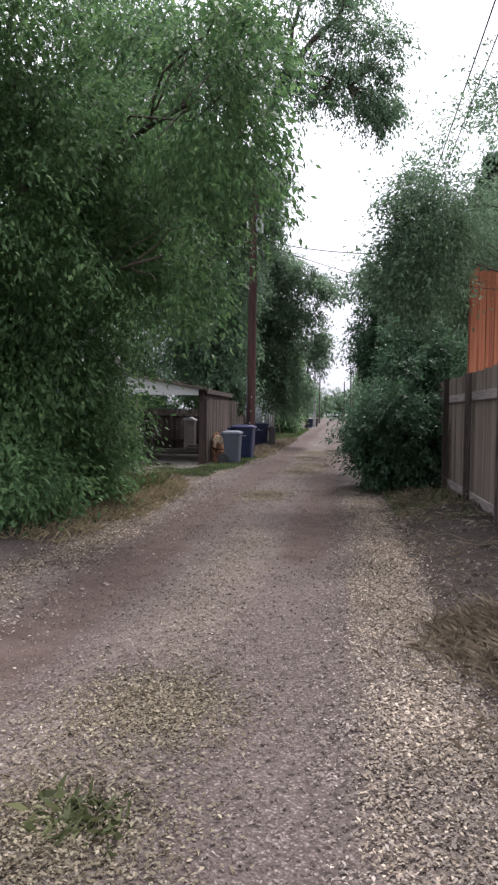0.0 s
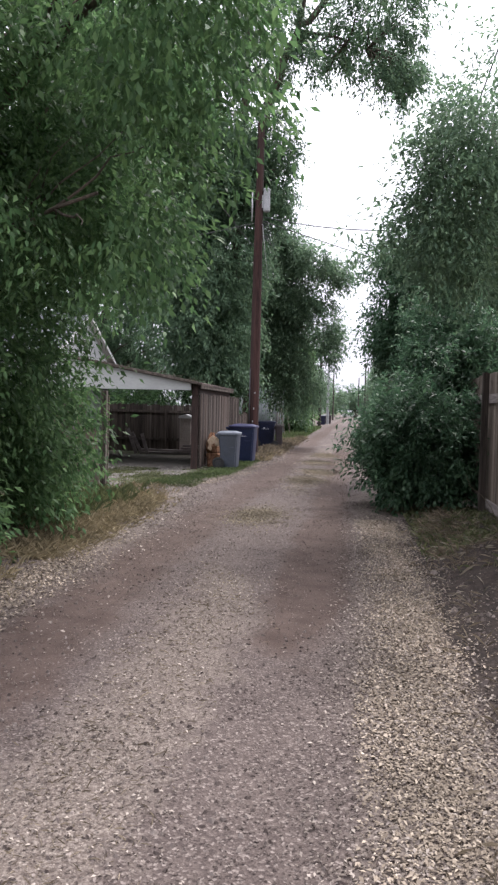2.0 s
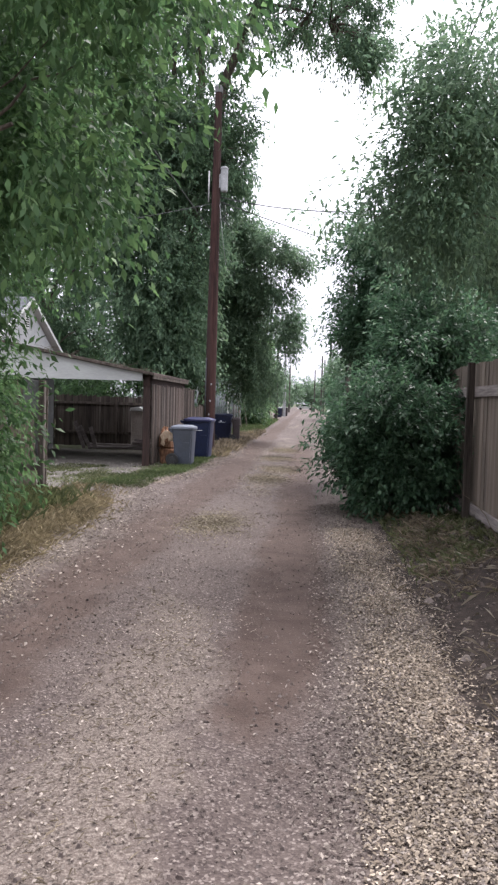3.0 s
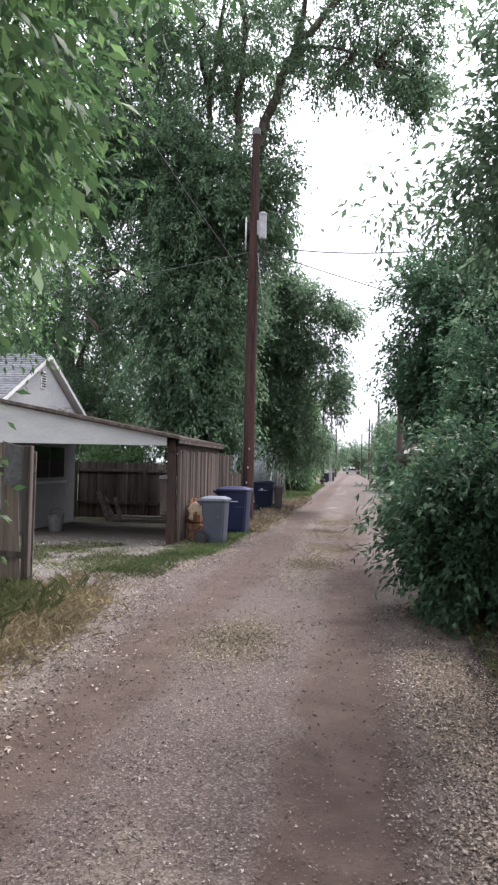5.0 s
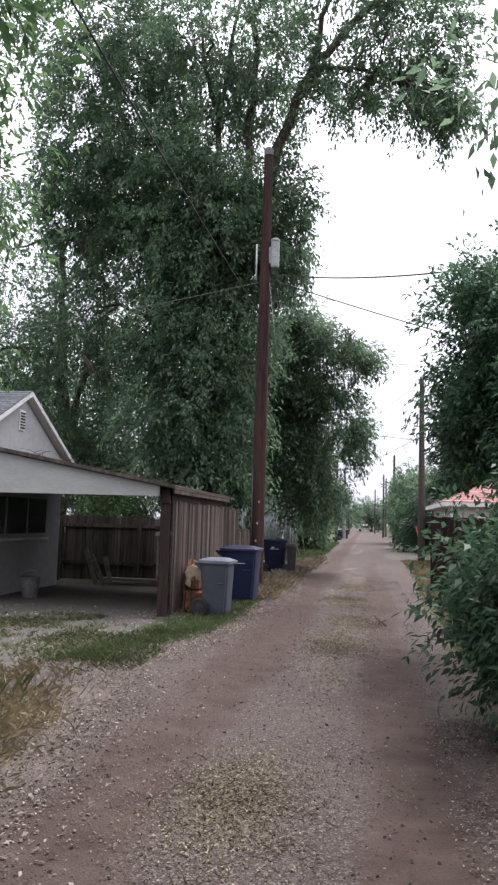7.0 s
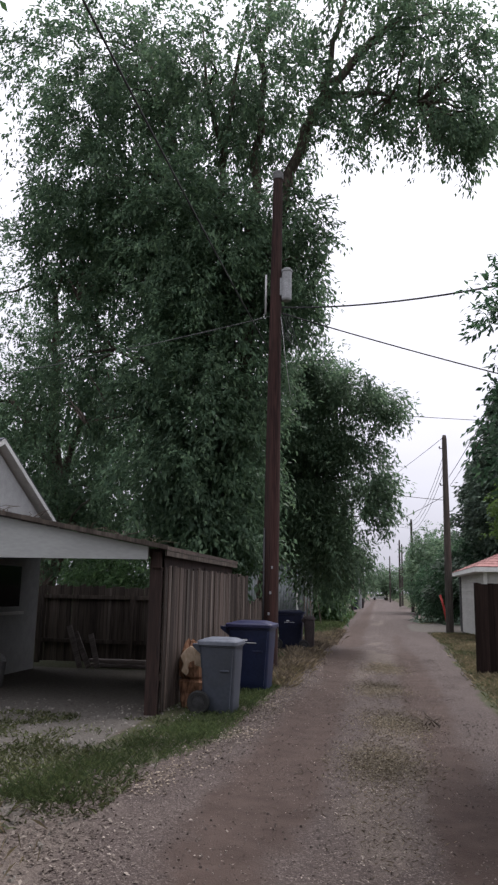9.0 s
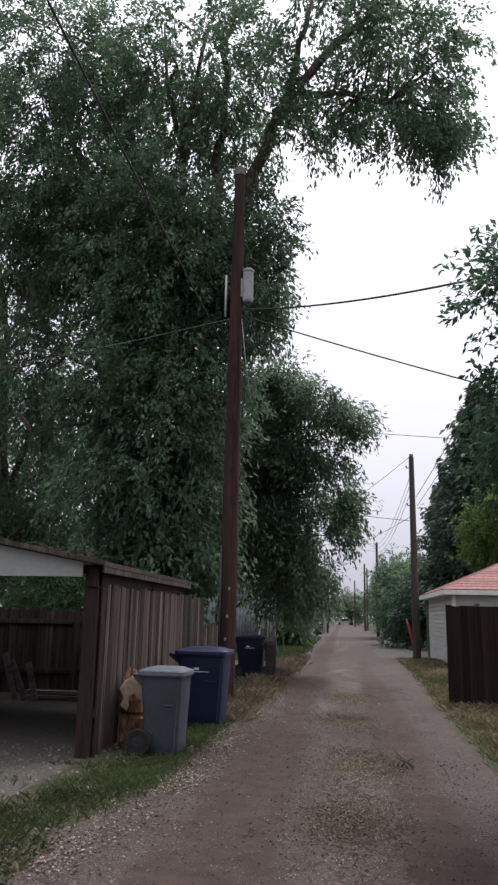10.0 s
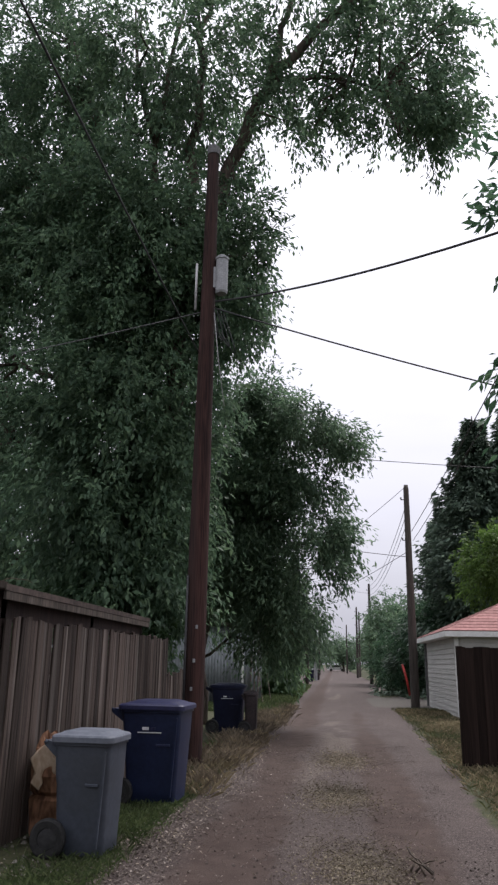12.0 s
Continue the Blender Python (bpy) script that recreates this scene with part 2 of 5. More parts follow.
def solid(verts, faces, name, smooth=False):
    me = bpy.data.meshes.new(name)
    me.from_pydata([tuple(v) for v in verts], [], faces)
    if smooth:
        me.shade_smooth()
    me.update()
    return me


def cuboid(x0, x1, y0, y1, z0, z1, bevel=0.0):
    bm = bmesh.new()
    bmesh.ops.create_cube(bm, size=1, matrix=Matrix.Translation(((x0 + x1) / 2, (y0 + y1) / 2, (z0 + z1) / 2)) @ Matrix.Diagonal((x1 - x0, y1 - y0, z1 - z0, 1)))
    if bevel:
        bmesh.ops.bevel(bm, geom=bm.edges[:], offset=bevel, segments=2, affect="EDGES", profile=0.5)
    return bm


def prism(points, axis, a, b):
    """A flat outline of (u, v) points pushed from a to b along an axis."""
    bm = bmesh.new()
    def p(u, v, w):
        return (w, u, v) if axis == "x" else (u, w, v) if axis == "y" else (u, v, w)
    low, high = [bm.verts.new(p(u, v, a)) for u, v in points], [bm.verts.new(p(u, v, b)) for u, v in points]
    n = len(points)
    bm.faces.new(low[::-1]), bm.faces.new(high)
    for i in range(n):
        bm.faces.new((low[i], low[(i + 1) % n], high[(i + 1) % n], high[i]))
    bmesh.ops.recalc_face_normals(bm, faces=bm.faces[:])
    return bm


def loft(rings, cap=True):
    """Rings of points, joined one to the next."""
    bm = bmesh.new()
    made = [[bm.verts.new(p) for p in ring] for ring in rings]
    n = len(rings[0])
    for a, b in zip(made, made[1:]):
        for i in range(n):
            bm.faces.new((a[i], a[(i + 1) % n], b[(i + 1) % n], b[i]))
    if cap:
        bm.faces.new(made[0][::-1]), bm.faces.new(made[-1])
    bmesh.ops.recalc_face_normals(bm, faces=bm.faces[:])
    return bm


def rounded(z, hx, hy, r, cx=0.0, cy=0.0, k=4):
    ring = []
    for q, (sx, sy) in enumerate(((1, 1), (-1, 1), (-1, -1), (1, -1))):
        for i in range(k + 1):
            a = (q + i / k) * math.pi / 2
            ring.append((cx + sx * (hx - r) + r * math.cos(a), cy + sy * (hy - r) + r * math.sin(a), z))
    return ring


def tube_data(points, radii, sides=8):
    pts = np.array(points, float)
    d = np.gradient(pts, axis=0)
    d /= np.linalg.norm(d, axis=1)[:, None] + 1e-9
    ref = np.where(np.abs(d[:, 2:3]) > 0.9, np.array([[1.0, 0, 0]]), np.array([[0, 0, 1.0]]))
    u = np.cross(d, ref)
    u /= np.linalg.norm(u, axis=1)[:, None] + 1e-9
    w = np.cross(d, u)
    a = np.arange(sides) * 2 * math.pi / sides
    r = np.array(radii, float)[:, None, None]
    v = pts[:, None] + r * (np.cos(a)[None, :, None] * u[:, None] + np.sin(a)[None, :, None] * w[:, None])
    n = len(pts)
    faces = [(i * sides + j, i * sides + (j + 1) % sides, (i + 1) * sides + (j + 1) % sides, (i + 1) * sides + j) for i in range(n - 1) for j in range(sides)]
    faces += [tuple(range(sides))[::-1], tuple(range((n - 1) * sides, n * sides))]
    return v.reshape(-1, 3), faces


def tube(name, points, radii, material, parent=None, sides=8, label=""):
    if np.isscalar(radii):
        radii = [radii] * len(points)
    v, f = tube_data(points, radii, sides)
    return link(name, solid(v, f, name, True), material, parent, label)


def quads_mesh(name, v):
    """v: n x 4 x 3 corners, one face each."""
    n = len(v)
    me = bpy.data.meshes.new(name)
    me.vertices.add(4 * n), me.loops.add(4 * n), me.polygons.add(n)
    me.vertices.foreach_set("co", v.reshape(-1).astype(np.float32))
    me.loops.foreach_set("vertex_index", np.arange(4 * n, dtype=np.int32))
    me.polygons.foreach_set("loop_start", np.arange(0, 4 * n, 4, dtype=np.int32))
    me.update(calc_edges=True)
    return me


def unit(v):
    return v / (np.linalg.norm(v, axis=-1, keepdims=True) + 1e-9)


def lattice(ix, iy, seed):
    h = np.sin(ix * 127.1 + iy * 311.7 + seed * 74.7) * 43758.5453
    return h - np.floor(h)


def fuzz(x, y, seed=0):
    """Smooth noise, 0 to 1."""
    ix, iy = np.floor(x), np.floor(y)
    fx, fy = x - ix, y - iy
    fx, fy = fx * fx * (3 - 2 * fx), fy * fy * (3 - 2 * fy)
    a = lattice(ix, iy, seed) * (1 - fx) + lattice(ix + 1, iy, seed) * fx
    b = lattice(ix, iy + 1, seed) * (1 - fx) + lattice(ix + 1, iy + 1, seed) * fx
    return a * (1 - fy) + b * fy


def rough_fuzz(x, y, seed=0):
    return 0.55 * fuzz(x, y, seed) + 0.3 * fuzz(2.1 * x, 2.1 * y, seed + 1) + 0.15 * fuzz(4.3 * x, 4.3 * y, seed + 2)


def step(a, b, x):
    t = np.clip((x - a) / (b - a), 0, 1)
    return t * t * (3 - 2 * t)


# ---------------------------------------------------------------- ground
def road_left(y):
    return -2.85 - 0.55 * np.exp(-((y - 18.3) / 2.6) ** 2) + 0.12 * step(24, 50, y)


def road_right(y):
    return 0.62 - 0.3 * np.exp(-((y - 16) / 3.5) ** 2) + 0.5 * step(20, 46, y)


def height(x, y):
    x, y = np.asarray(x, float), np.asarray(y, float)
    near = np.exp(-np.maximum(0, np.abs(y - 20) - 40) / 15)
    z = 0.05 * (rough_fuzz(x * 0.5, y * 0.35, 3) - 0.5) + 0.02 * (rough_fuzz(x * 2.5, y * 2.5, 7) - 0.5)
    for rut in (-2.05, -0.25):
        z -= 0.025 * np.exp(-((x - rut) / 0.35) ** 2)
    z += 0.2 * step(0.75, 1.7, x) * step(17.5, 13, y) * step(-2, 4, y) * (0.5 + rough_fuzz(x * 1.3, y * 1.3, 11))
    z += 0.06 * step(-3.1, -4.1, x) * (0.4 + rough_fuzz(x, y, 13)) * step(20, 15, y)
    return z * near


def dirt_track(x, y):
    """Where wheels have left bare fine dirt, 0 to 1."""
    d = 0.75 * np.exp(-((x + 2.15) / 0.6) ** 2) * step(22, 15, y) + 0.95 * np.exp(-((x + 0.3) / 0.42) ** 2) * step(5, 10, y) * step(60, 30, y) + 0.9 * np.exp(-((x + 2.0) / 0.55) ** 2) * step(15, 22, y)
    return np.clip(d * (0.45 + 1.0 * rough_fuzz(x * 0.8, y * 0.4, 51)), 0, 1)


def soil_patch(x, y):
    return step(0.62, 0.95, x + (rough_fuzz(x * 1.6, y * 0.9, 22) - 0.5) * 0.6) * step(16, 14.5, y) * step(3.4, 4.8, y) * step(2.7, 2.3, x)


STRAW_PATCHES = ((-1.4, 14.6, 0.9), (-0.95, 3.9, 0.55), (-1.05, 2.6, 0.5), (-1.0, 20.8, 0.8), (-1.0, 27.0, 1.0), (-0.8, 23.4, 0.9), (-0.9, 31.0, 1.2))


def make_ground():
    def axis(lo, hi, fine, far, a):
        mid = np.arange(lo, hi + fine / 2, fine)
        out = np.geomspace(fine * 2, far, a)
        return np.concatenate([(lo - out)[::-1], mid, hi + out])
    xs, ys = axis(-8.6, 4.0, 0.12, 1500, 26), axis(-1.0, 42.0, 0.16, 1500, 30)
    X, Y = np.meshgrid(xs, ys)
    Z = height(X, Y)
    nx, ny = len(xs), len(ys)
    i = np.arange(nx * ny).reshape(ny, nx)
    me = quads_from_grid("ground", np.stack([X, Y, Z], -1).reshape(-1, 3), np.stack([i[:-1, :-1], i[:-1, 1:], i[1:, 1:], i[1:, :-1]], -1).reshape(-1, 4))
    wob = (rough_fuzz(X * 0.9, Y * 0.5, 21) - 0.5) * 1.1
    L, R = road_left(Y), road_right(Y)
    road = step(L - 0.25, L + 0.25, X + wob * 0.5) * step(R + 0.3, R - 0.2, X + wob * 0.5)
    # the driveway and the floor of the carport
    drive = step(-3.2, -3.7, X + wob) * step(17.2, 18.6, Y + wob) * step(29, 28, Y)
    drive *= step(-9.5, -8.5, X) * (1 - step(-4.35, -3.95, X + wob * 0.3) * step(19.0, 20.8, Y + wob))
    cross = step(47.5, 49.5, Y + wob) * step(60, 57, Y + wob) * step(0, 1, X)
    centre = np.exp(-((X + 1.1 + 0.12 * np.sin(Y * 0.5)) / 0.5) ** 2) * step(0.42, 0.62, rough_fuzz(X * 1.1, Y * 0.55, 31))
    for px, py, pr in STRAW_PATCHES:
        centre = np.maximum(centre, 1.1 * np.exp(-((X - px) / 0.38) ** 2 - ((Y - py) / pr) ** 2))
    edge_r = np.exp(-((X - 0.5) / 0.4) ** 2) * step(26, 15, Y)
    edge_l = np.exp(-((X - L + 0.1) / 0.5) ** 2) * (0.12 + 0.88 * step(22, 17, Y)) * step(40, 30, Y)
    straw = np.clip(centre * 0.8 + edge_r * 1.0 + 0.7 * edge_l, 0, 1)
    soil = soil_patch(X, Y)
    grass = (1 - road) * (1 - drive) * (1 - cross) * step(16.5, 19, Y + wob * 2) * (0.4 + 0.6 * step(0.35, 0.6, rough_fuzz(X * 0.8, Y * 0.8, 41)))
    grass = np.maximum(grass, step(-4.3, -4.0, X) * step(-2.0, -2.4, X) * step(19.2, 21, Y + wob) * (1 - road)) * step(80, 60, Y)
    yard = np.maximum(step(2.3, 3.0, X), step(-5.2, -6.2, X)) * (1 - drive) * (1 - cross)
    grass = np.maximum(grass, yard)
    # bare wheel tracks with fine dirt
    dirt = dirt_track(X, Y) * road
    straw = straw * (1 - 0.8 * soil)
    for nm, val in (("straw", straw), ("soil", soil), ("grass", grass), ("dirt", dirt), ("drive", np.clip(drive + cross, 0, 1))):
        at = me.attributes.new(nm, "FLOAT", "POINT")
        at.data.foreach_set("value", val.reshape(-1).astype(np.float32))
    return me


def quads_from_grid(name, v, f):
    me = bpy.data.meshes.new(name)
    n = len(f)
    me.vertices.add(len(v)), me.loops.add(4 * n), me.polygons.add(n)
    me.vertices.foreach_set("co", v.reshape(-1).astype(np.float32))
    me.loops.foreach_set("vertex_index", f.reshape(-1).astype(np.int32))
    me.polygons.foreach_set("loop_start", np.arange(0, 4 * n, 4, dtype=np.int32))
    me.update(calc_edges=True)
    me.shade_smooth()
    return me


def ground_material():
    m = bpy.data.materials.new("gravel_dirt_and_straw")
    n, l, b = nodes_of(m)
    geo = n.new("ShaderNodeNewGeometry")

    def noise_node(scale, detail=5, rough=0.6):
        t = n.new("ShaderNodeTexNoise")
        t.inputs["Scale"].default_value, t.inputs["Detail"].default_value, t.inputs["Roughness"].default_value = scale, detail, rough
        l.new(geo.outputs["Position"], t.inputs["Vector"])
        return t.outputs["Fac"]

    def ramp(fac, *stops):
        r = n.new("ShaderNodeValToRGB")
        e = r.color_ramp.elements
        while len(e) < len(stops):
            e.new(0.5)
        for k, (p, c) in enumerate(stops):
            e[k].position, e[k].color = p, (*c, 1)
        l.new(fac, r.inputs[0])
        return r.outputs[0]

    def mix(fac, a, c):
        x = n.new("ShaderNodeMix")
        x.data_type = "RGBA"
        l.new(fac, x.inputs["Factor"])
        l.new(a, x.inputs["A"]), l.new(c, x.inputs["B"])
        return x.outputs["Result"]

    def mask(name, spread, scale):
        a = n.new("ShaderNodeAttribute")
        a.attribute_name = name
        s = n.new("ShaderNodeMath")
        s.operation = "MULTIPLY_ADD"
        l.new(noise_node(scale, 6, 0.7), s.inputs[0])
        s.inputs[1].default_value = spread
        l.new(a.outputs["Fac"], s.inputs[2])
        r = n.new("ShaderNodeMapRange")
        r.inputs["From Min"].default_value, r.inputs["From Max"].default_value = 0.5 + spread * 0.35, 0.5 + spread * 0.65
        l.new(s.outputs[0], r.inputs["Value"])
        return r.outputs[0]

    vor = n.new("ShaderNodeTexVoronoi")
    vor.inputs["Scale"].default_value = 85
    l.new(geo.outputs["Position"], vor.inputs["Vector"])
    sep = n.new("ShaderNodeSeparateColor")
    l.new(vor.outputs["Color"], sep.inputs[0])
    stones = ramp(sep.outputs[0], (0.0, (0.029, 0.0223, 0.0208)), (0.45, (0.0596, 0.0463, 0.0416)), (0.82, (0.0894, 0.072, 0.0641)), (1.0, (0.213, 0.181, 0.164)))
    tone = ramp(noise_node(1.1, 4), (0.3, (0.0519, 0.0381, 0.0362)), (0.7, (0.0997, 0.0778, 0.0698)))
    half = n.new("ShaderNodeValue")
    half.outputs[0].default_value = 0.35
    gravel = mix(half.outputs[0], stones, tone)
    dirt = ramp(noise_node(3, 6), (0.3, (0.0426, 0.029, 0.024)), (0.7, (0.075, 0.0538, 0.0457)))
    straw = ramp(noise_node(60, 5, 0.75), (0.34, (0.0522, 0.04, 0.0339)), (0.5, (0.103, 0.0827, 0.0713)), (0.66, (0.204, 0.174, 0.152)))
    soil = ramp(noise_node(11, 6, 0.7), (0.4, (0.0151, 0.0113, 0.00983)), (0.62, (0.0378, 0.028, 0.0235)), (0.78, (0.106, 0.0833, 0.0644)))
    turf = ramp(noise_node(9, 6, 0.7), (0.35, (0.0265, 0.0318, 0.0151)), (0.6, (0.0606, 0.062, 0.0318)), (0.75, (0.121, 0.102, 0.0644)))
    pale = ramp(noise_node(16, 6, 0.7), (0.3, (0.0558, 0.0485, 0.0422)), (0.55, (0.0992, 0.0902, 0.0795)), (0.75, (0.155, 0.143, 0.127)))
    col = mix(mask("drive", 0.5, 2.0), gravel, pale)
    col = mix(mask("dirt", 0.9, 1.6), col, dirt)
    col = mix(mask("grass", 0.7, 3.0), col, turf)
    col = mix(mask("straw", 1.2, 5.0), col, straw)
    col = mix(mask("soil", 0.8, 4.0), col, soil)
    l.new(col, b.inputs["Base Color"])
    b.inputs["Roughness"].default_value = 0.95
    b.inputs["Specular IOR Level"].default_value = 0.2
    bp = n.new("ShaderNodeBump")
    bp.inputs["Strength"].default_value, bp.inputs["Distance"].default_value = 0.5, 0.012
    sm = n.new("ShaderNodeMath")
    sm.operation = "ADD"
    l.new(vor.outputs["Distance"], sm.inputs[0])
    l.new(noise_node(45, 4), sm.inputs[1])
    l.new(sm.outputs[0], bp.inputs["Height"])
    l.new(bp.outputs[0], b.inputs["Normal"])
    return m


ground = link("ground", make_ground(), ground_material())
tagged(ground, "gravel alley with worn dirt tracks and dry straw edges", "ground", kind="structure")

# ---------------------------------------------------------------- trees
def gate_noise(p, scale, seed):
    q = p * scale
    return (np.sin(q[:, 0] * 1.7 + seed) * np.cos(q[:, 1] * 1.3 + seed * 2.1) + np.sin(q[:, 2] * 1.9 + q[:, 0] * 0.7 + seed * 0.7) * np.cos(q[:, 1] * 0.9 - q[:, 2] * 0.5)) * 0.25 + 0.5


def crown_leaves(rng, lobes, count, size, droop=0.35, gap=0.42, clump=22, spread=0.3, shell=0.42, grain=1.5, slim=0.2):
    """Twigs with leaves inside the lobes (centre, radii, share): n x 4 x 3 corners, and the twigs' ends."""
    share = np.array([lo[2] for lo in lobes], float)
    share /= share.sum()
    twigs = int(count / clump * 1.7)
    which = rng.choice(len(lobes), twigs, p=share)
    c = np.array([lo[0] for lo in lobes], float)[which]
    r = np.array([lo[1] for lo in lobes], float)[which]
    d = unit(rng.normal(size=(twigs, 3)))
    rad = rng.random(twigs) ** shell * (1 + 0.12 * rng.normal(size=twigs))
    lump = 0.72 + 0.56 * gate_noise(d * 2.6 + which[:, None] * 5.3, 1.0, rng.random() * 7)
    p = c + d * r * (rad * lump)[:, None]
    gaps = np.array([lo[3] if len(lo) > 3 else gap for lo in lobes])[which]
    keep = gate_noise(p, grain, rng.random() * 9) + 0.07 * rng.normal(size=twigs) > gaps
    p, d = p[keep], d[keep]
    p, d = p[: count // clump], d[: count // clump]
    axis = unit(d + rng.normal(size=d.shape) * 0.6 + np.array([0, 0, -droop]))
    length = spread * (0.6 + 0.8 * rng.random(len(p)))
    n = len(p) * clump
    k = np.repeat(np.arange(len(p)), clump)
    along = rng.random(n)
    pos = p[k] + axis[k] * (along * length[k])[:, None] + rng.normal(size=(n, 3)) * (spread * 0.16)
    pos[:, 2] -= droop * 0.5 * along ** 2 * length[k]
    dirn = unit(axis[k] * 0.8 + rng.normal(size=(n, 3)) * 0.5 + np.array([0, 0, -droop * 0.8]))
    side = unit(np.cross(dirn, rng.normal(size=(n, 3)) * 0.5 + np.array([0, 0, 1.0])))
    up = np.cross(side, dirn)
    s = size * (0.6 + 0.7 * rng.random(n))[:, None]
    v = np.stack([pos, pos + dirn * s * 0.45 + side * s * slim + up * s * 0.06, pos + dirn * s - up * s * 0.08, pos + dirn * s * 0.45 - side * s * slim + up * s * 0.06], 1)
    return v, p, p + axis * length[:, None]


def bend(rng, a, b, n, amount):
    a, b = np.array(a, float), np.array(b, float)
    t = np.linspace(0, 1, n)[:, None]
    pts = a + (b - a) * t
    wob = np.cumsum(rng.normal(size=(n, 3)), axis=0) * amount * np.linalg.norm(b - a) / n
    wob -= wob[0] + (wob[-1] - wob[0]) * t
    pts += wob
    pts[:, 2] += np.sin(t[:, 0] * math.pi) * amount * np.linalg.norm(b - a) * 0.3
    return pts


def tree(name, base, label, lobes, count, size, leaf, trunk_r, trunk_top, seed, category="tree", limbs=True, boughs=7, stems=(), **kw):
    rng = np.random.default_rng(seed)
    bx, by = base
    bz = float(height(bx, by)) - 0.05
    th = thing(name, (bx, by, bz), label, category)
    o = np.array([bx, by, bz])
    top = np.array(trunk_top, float) - o
    tp = bend(rng, (0, 0, 0), top, 9, 0.12)
    tr = trunk_r * np.linspace(1, 0.4, 9)
    tr[0] *= 1.35
    tube("trunk", tp, tr, BARK, th, 12)
    for path, r0 in stems:
        pts = np.array(path, float) - o
        near = tp[np.argmin(np.linalg.norm(tp - pts[0], axis=1))]
        if np.linalg.norm(near - pts[0]) < 2.0:
            pts = np.concatenate([near[None], pts])
        fine = np.concatenate([np.linspace(p, q, 5)[:-1] for p, q in zip(pts, pts[1:])] + [pts[-1:]])
        fine[1:-1] += rng.normal(size=(len(fine) - 2, 3)) * r0 * 0.35
        tube("stem", fine, r0 * np.linspace(1, 0.3, len(fine)), BARK, th, 8)
    if stems:
        every = np.concatenate([tp[2:] + o] + [np.array(path, float) for path, _ in stems] + [(np.array(a, float) + np.array(b, float))[None] / 2 for path, _ in stems for a, b in zip(path, path[1:])]) - o
        for c, r, *_ in lobes:
            for j in range(boughs * 2):
                e = np.array(c, float) - o + unit(rng.normal(size=3)) * np.array(r, float) * 0.8
                low = every[every[:, 2] < max(e[2] + 2.6, every[:, 2].min() + 0.1)]
                q = low[np.argmin(np.linalg.norm(low - e, axis=1))]
                tube("branch", bend(rng, q, e, 7, 0.22), 0.05 * np.linspace(1, 0.2, 7), BARK, th, 5)
    elif limbs:
        for c, r, *_ in lobes:
            c, r = np.array(c, float) - o, np.array(r, float)
            f = np.clip((c[2] - 0.7 * r[2]) / max(top[2], 0.1), 0.15, 0.95)
            start = tp[int(f * 8)]
            path = bend(rng, start, c, 8, 0.16)
            lr = max(0.008, trunk_r * 0.45 * min(1.0, r.mean() / 2.5))
            vs, fs = tube_data(path, lr * np.linspace(1, 0.4, 8), 8)
            vs, fs = [vs], list(fs)
            off = len(vs[0])
            for j in range(boughs):
                q = path[rng.integers(2, 8)]
                e = c + unit(rng.normal(size=3)) * r * 0.85
                v2, f2 = tube_data(bend(rng, q, e, 6, 0.2), lr * 0.42 * np.linspace(1, 0.25, 6), 5)
                fs += [tuple(i + off for i in g) for g in f2]
                off += len(v2)
                vs.append(v2)
            link("limb", solid(np.concatenate(vs), fs, "limb", True), BARK, th)
    v, a, b = crown_leaves(rng, lobes, count, size, **kw)
    link("crown", quads_mesh("crown", v - o), leaf, th)
    return th


def spruce(name, at, label, h, r, seed, count=26000):
    rng = np.random.default_rng(seed)
    z = float(height(*at))
    th = thing(name, (*at, z - 0.05), label, "tree")
    tube("trunk", [(0, 0, 0), (0.05, 0, h * 0.5), (0, 0, h)], [r * 0.07, r * 0.045, 0.03], BARK, th, 8)
    levels, arms = 17, 9
    lev = np.minimum((rng.random(count) ** 1.3 * levels).astype(int), levels - 1)
    arm = rng.integers(0, arms, count)
    reach = 0.6 + 0.65 * lattice(lev, arm, seed)
    layer = (lev + 0.25 * lattice(arm, lev, seed + 3)) / levels
    ang = (arm + 0.8 * lattice(lev, 0 * lev, seed + 5)) / arms * 2 * math.pi
    out = rng.random(count) ** 0.6
    rad = r * (1 - layer) ** 0.8 * out * reach
    ang = ang + rng.normal(size=count) * 0.13 + rng.normal(size=count) * 0.12 * out
    layer = np.clip(layer + rng.normal(size=count) * 0.016, 0, 1)
    p = np.stack([np.cos(ang) * rad, np.sin(ang) * rad, 0.6 + layer * (h - 0.6) - rad * 0.32 + rad ** 2 * 0.03], 1)
    d = unit(np.stack([np.cos(ang), np.sin(ang), -0.35 + 0 * ang], 1) + rng.normal(size=(count, 3)) * 0.45)
    s = unit(np.cross(d, rng.normal(size=(count, 3)) * 0.5 + np.array([0, 0, 1])))
    L = (0.02 * h * (0.6 + 0.7 * rng.random(count)))[:, None]
    link("crown", quads_mesh("crown", np.stack([p, p + d * L * 0.4 + s * L * 0.25, p + d * L - np.array([0, 0, 1]) * L * 0.15, p + d * L * 0.4 - s * L * 0.25], 1)), LEAF_SPRUCE, th)
    return th


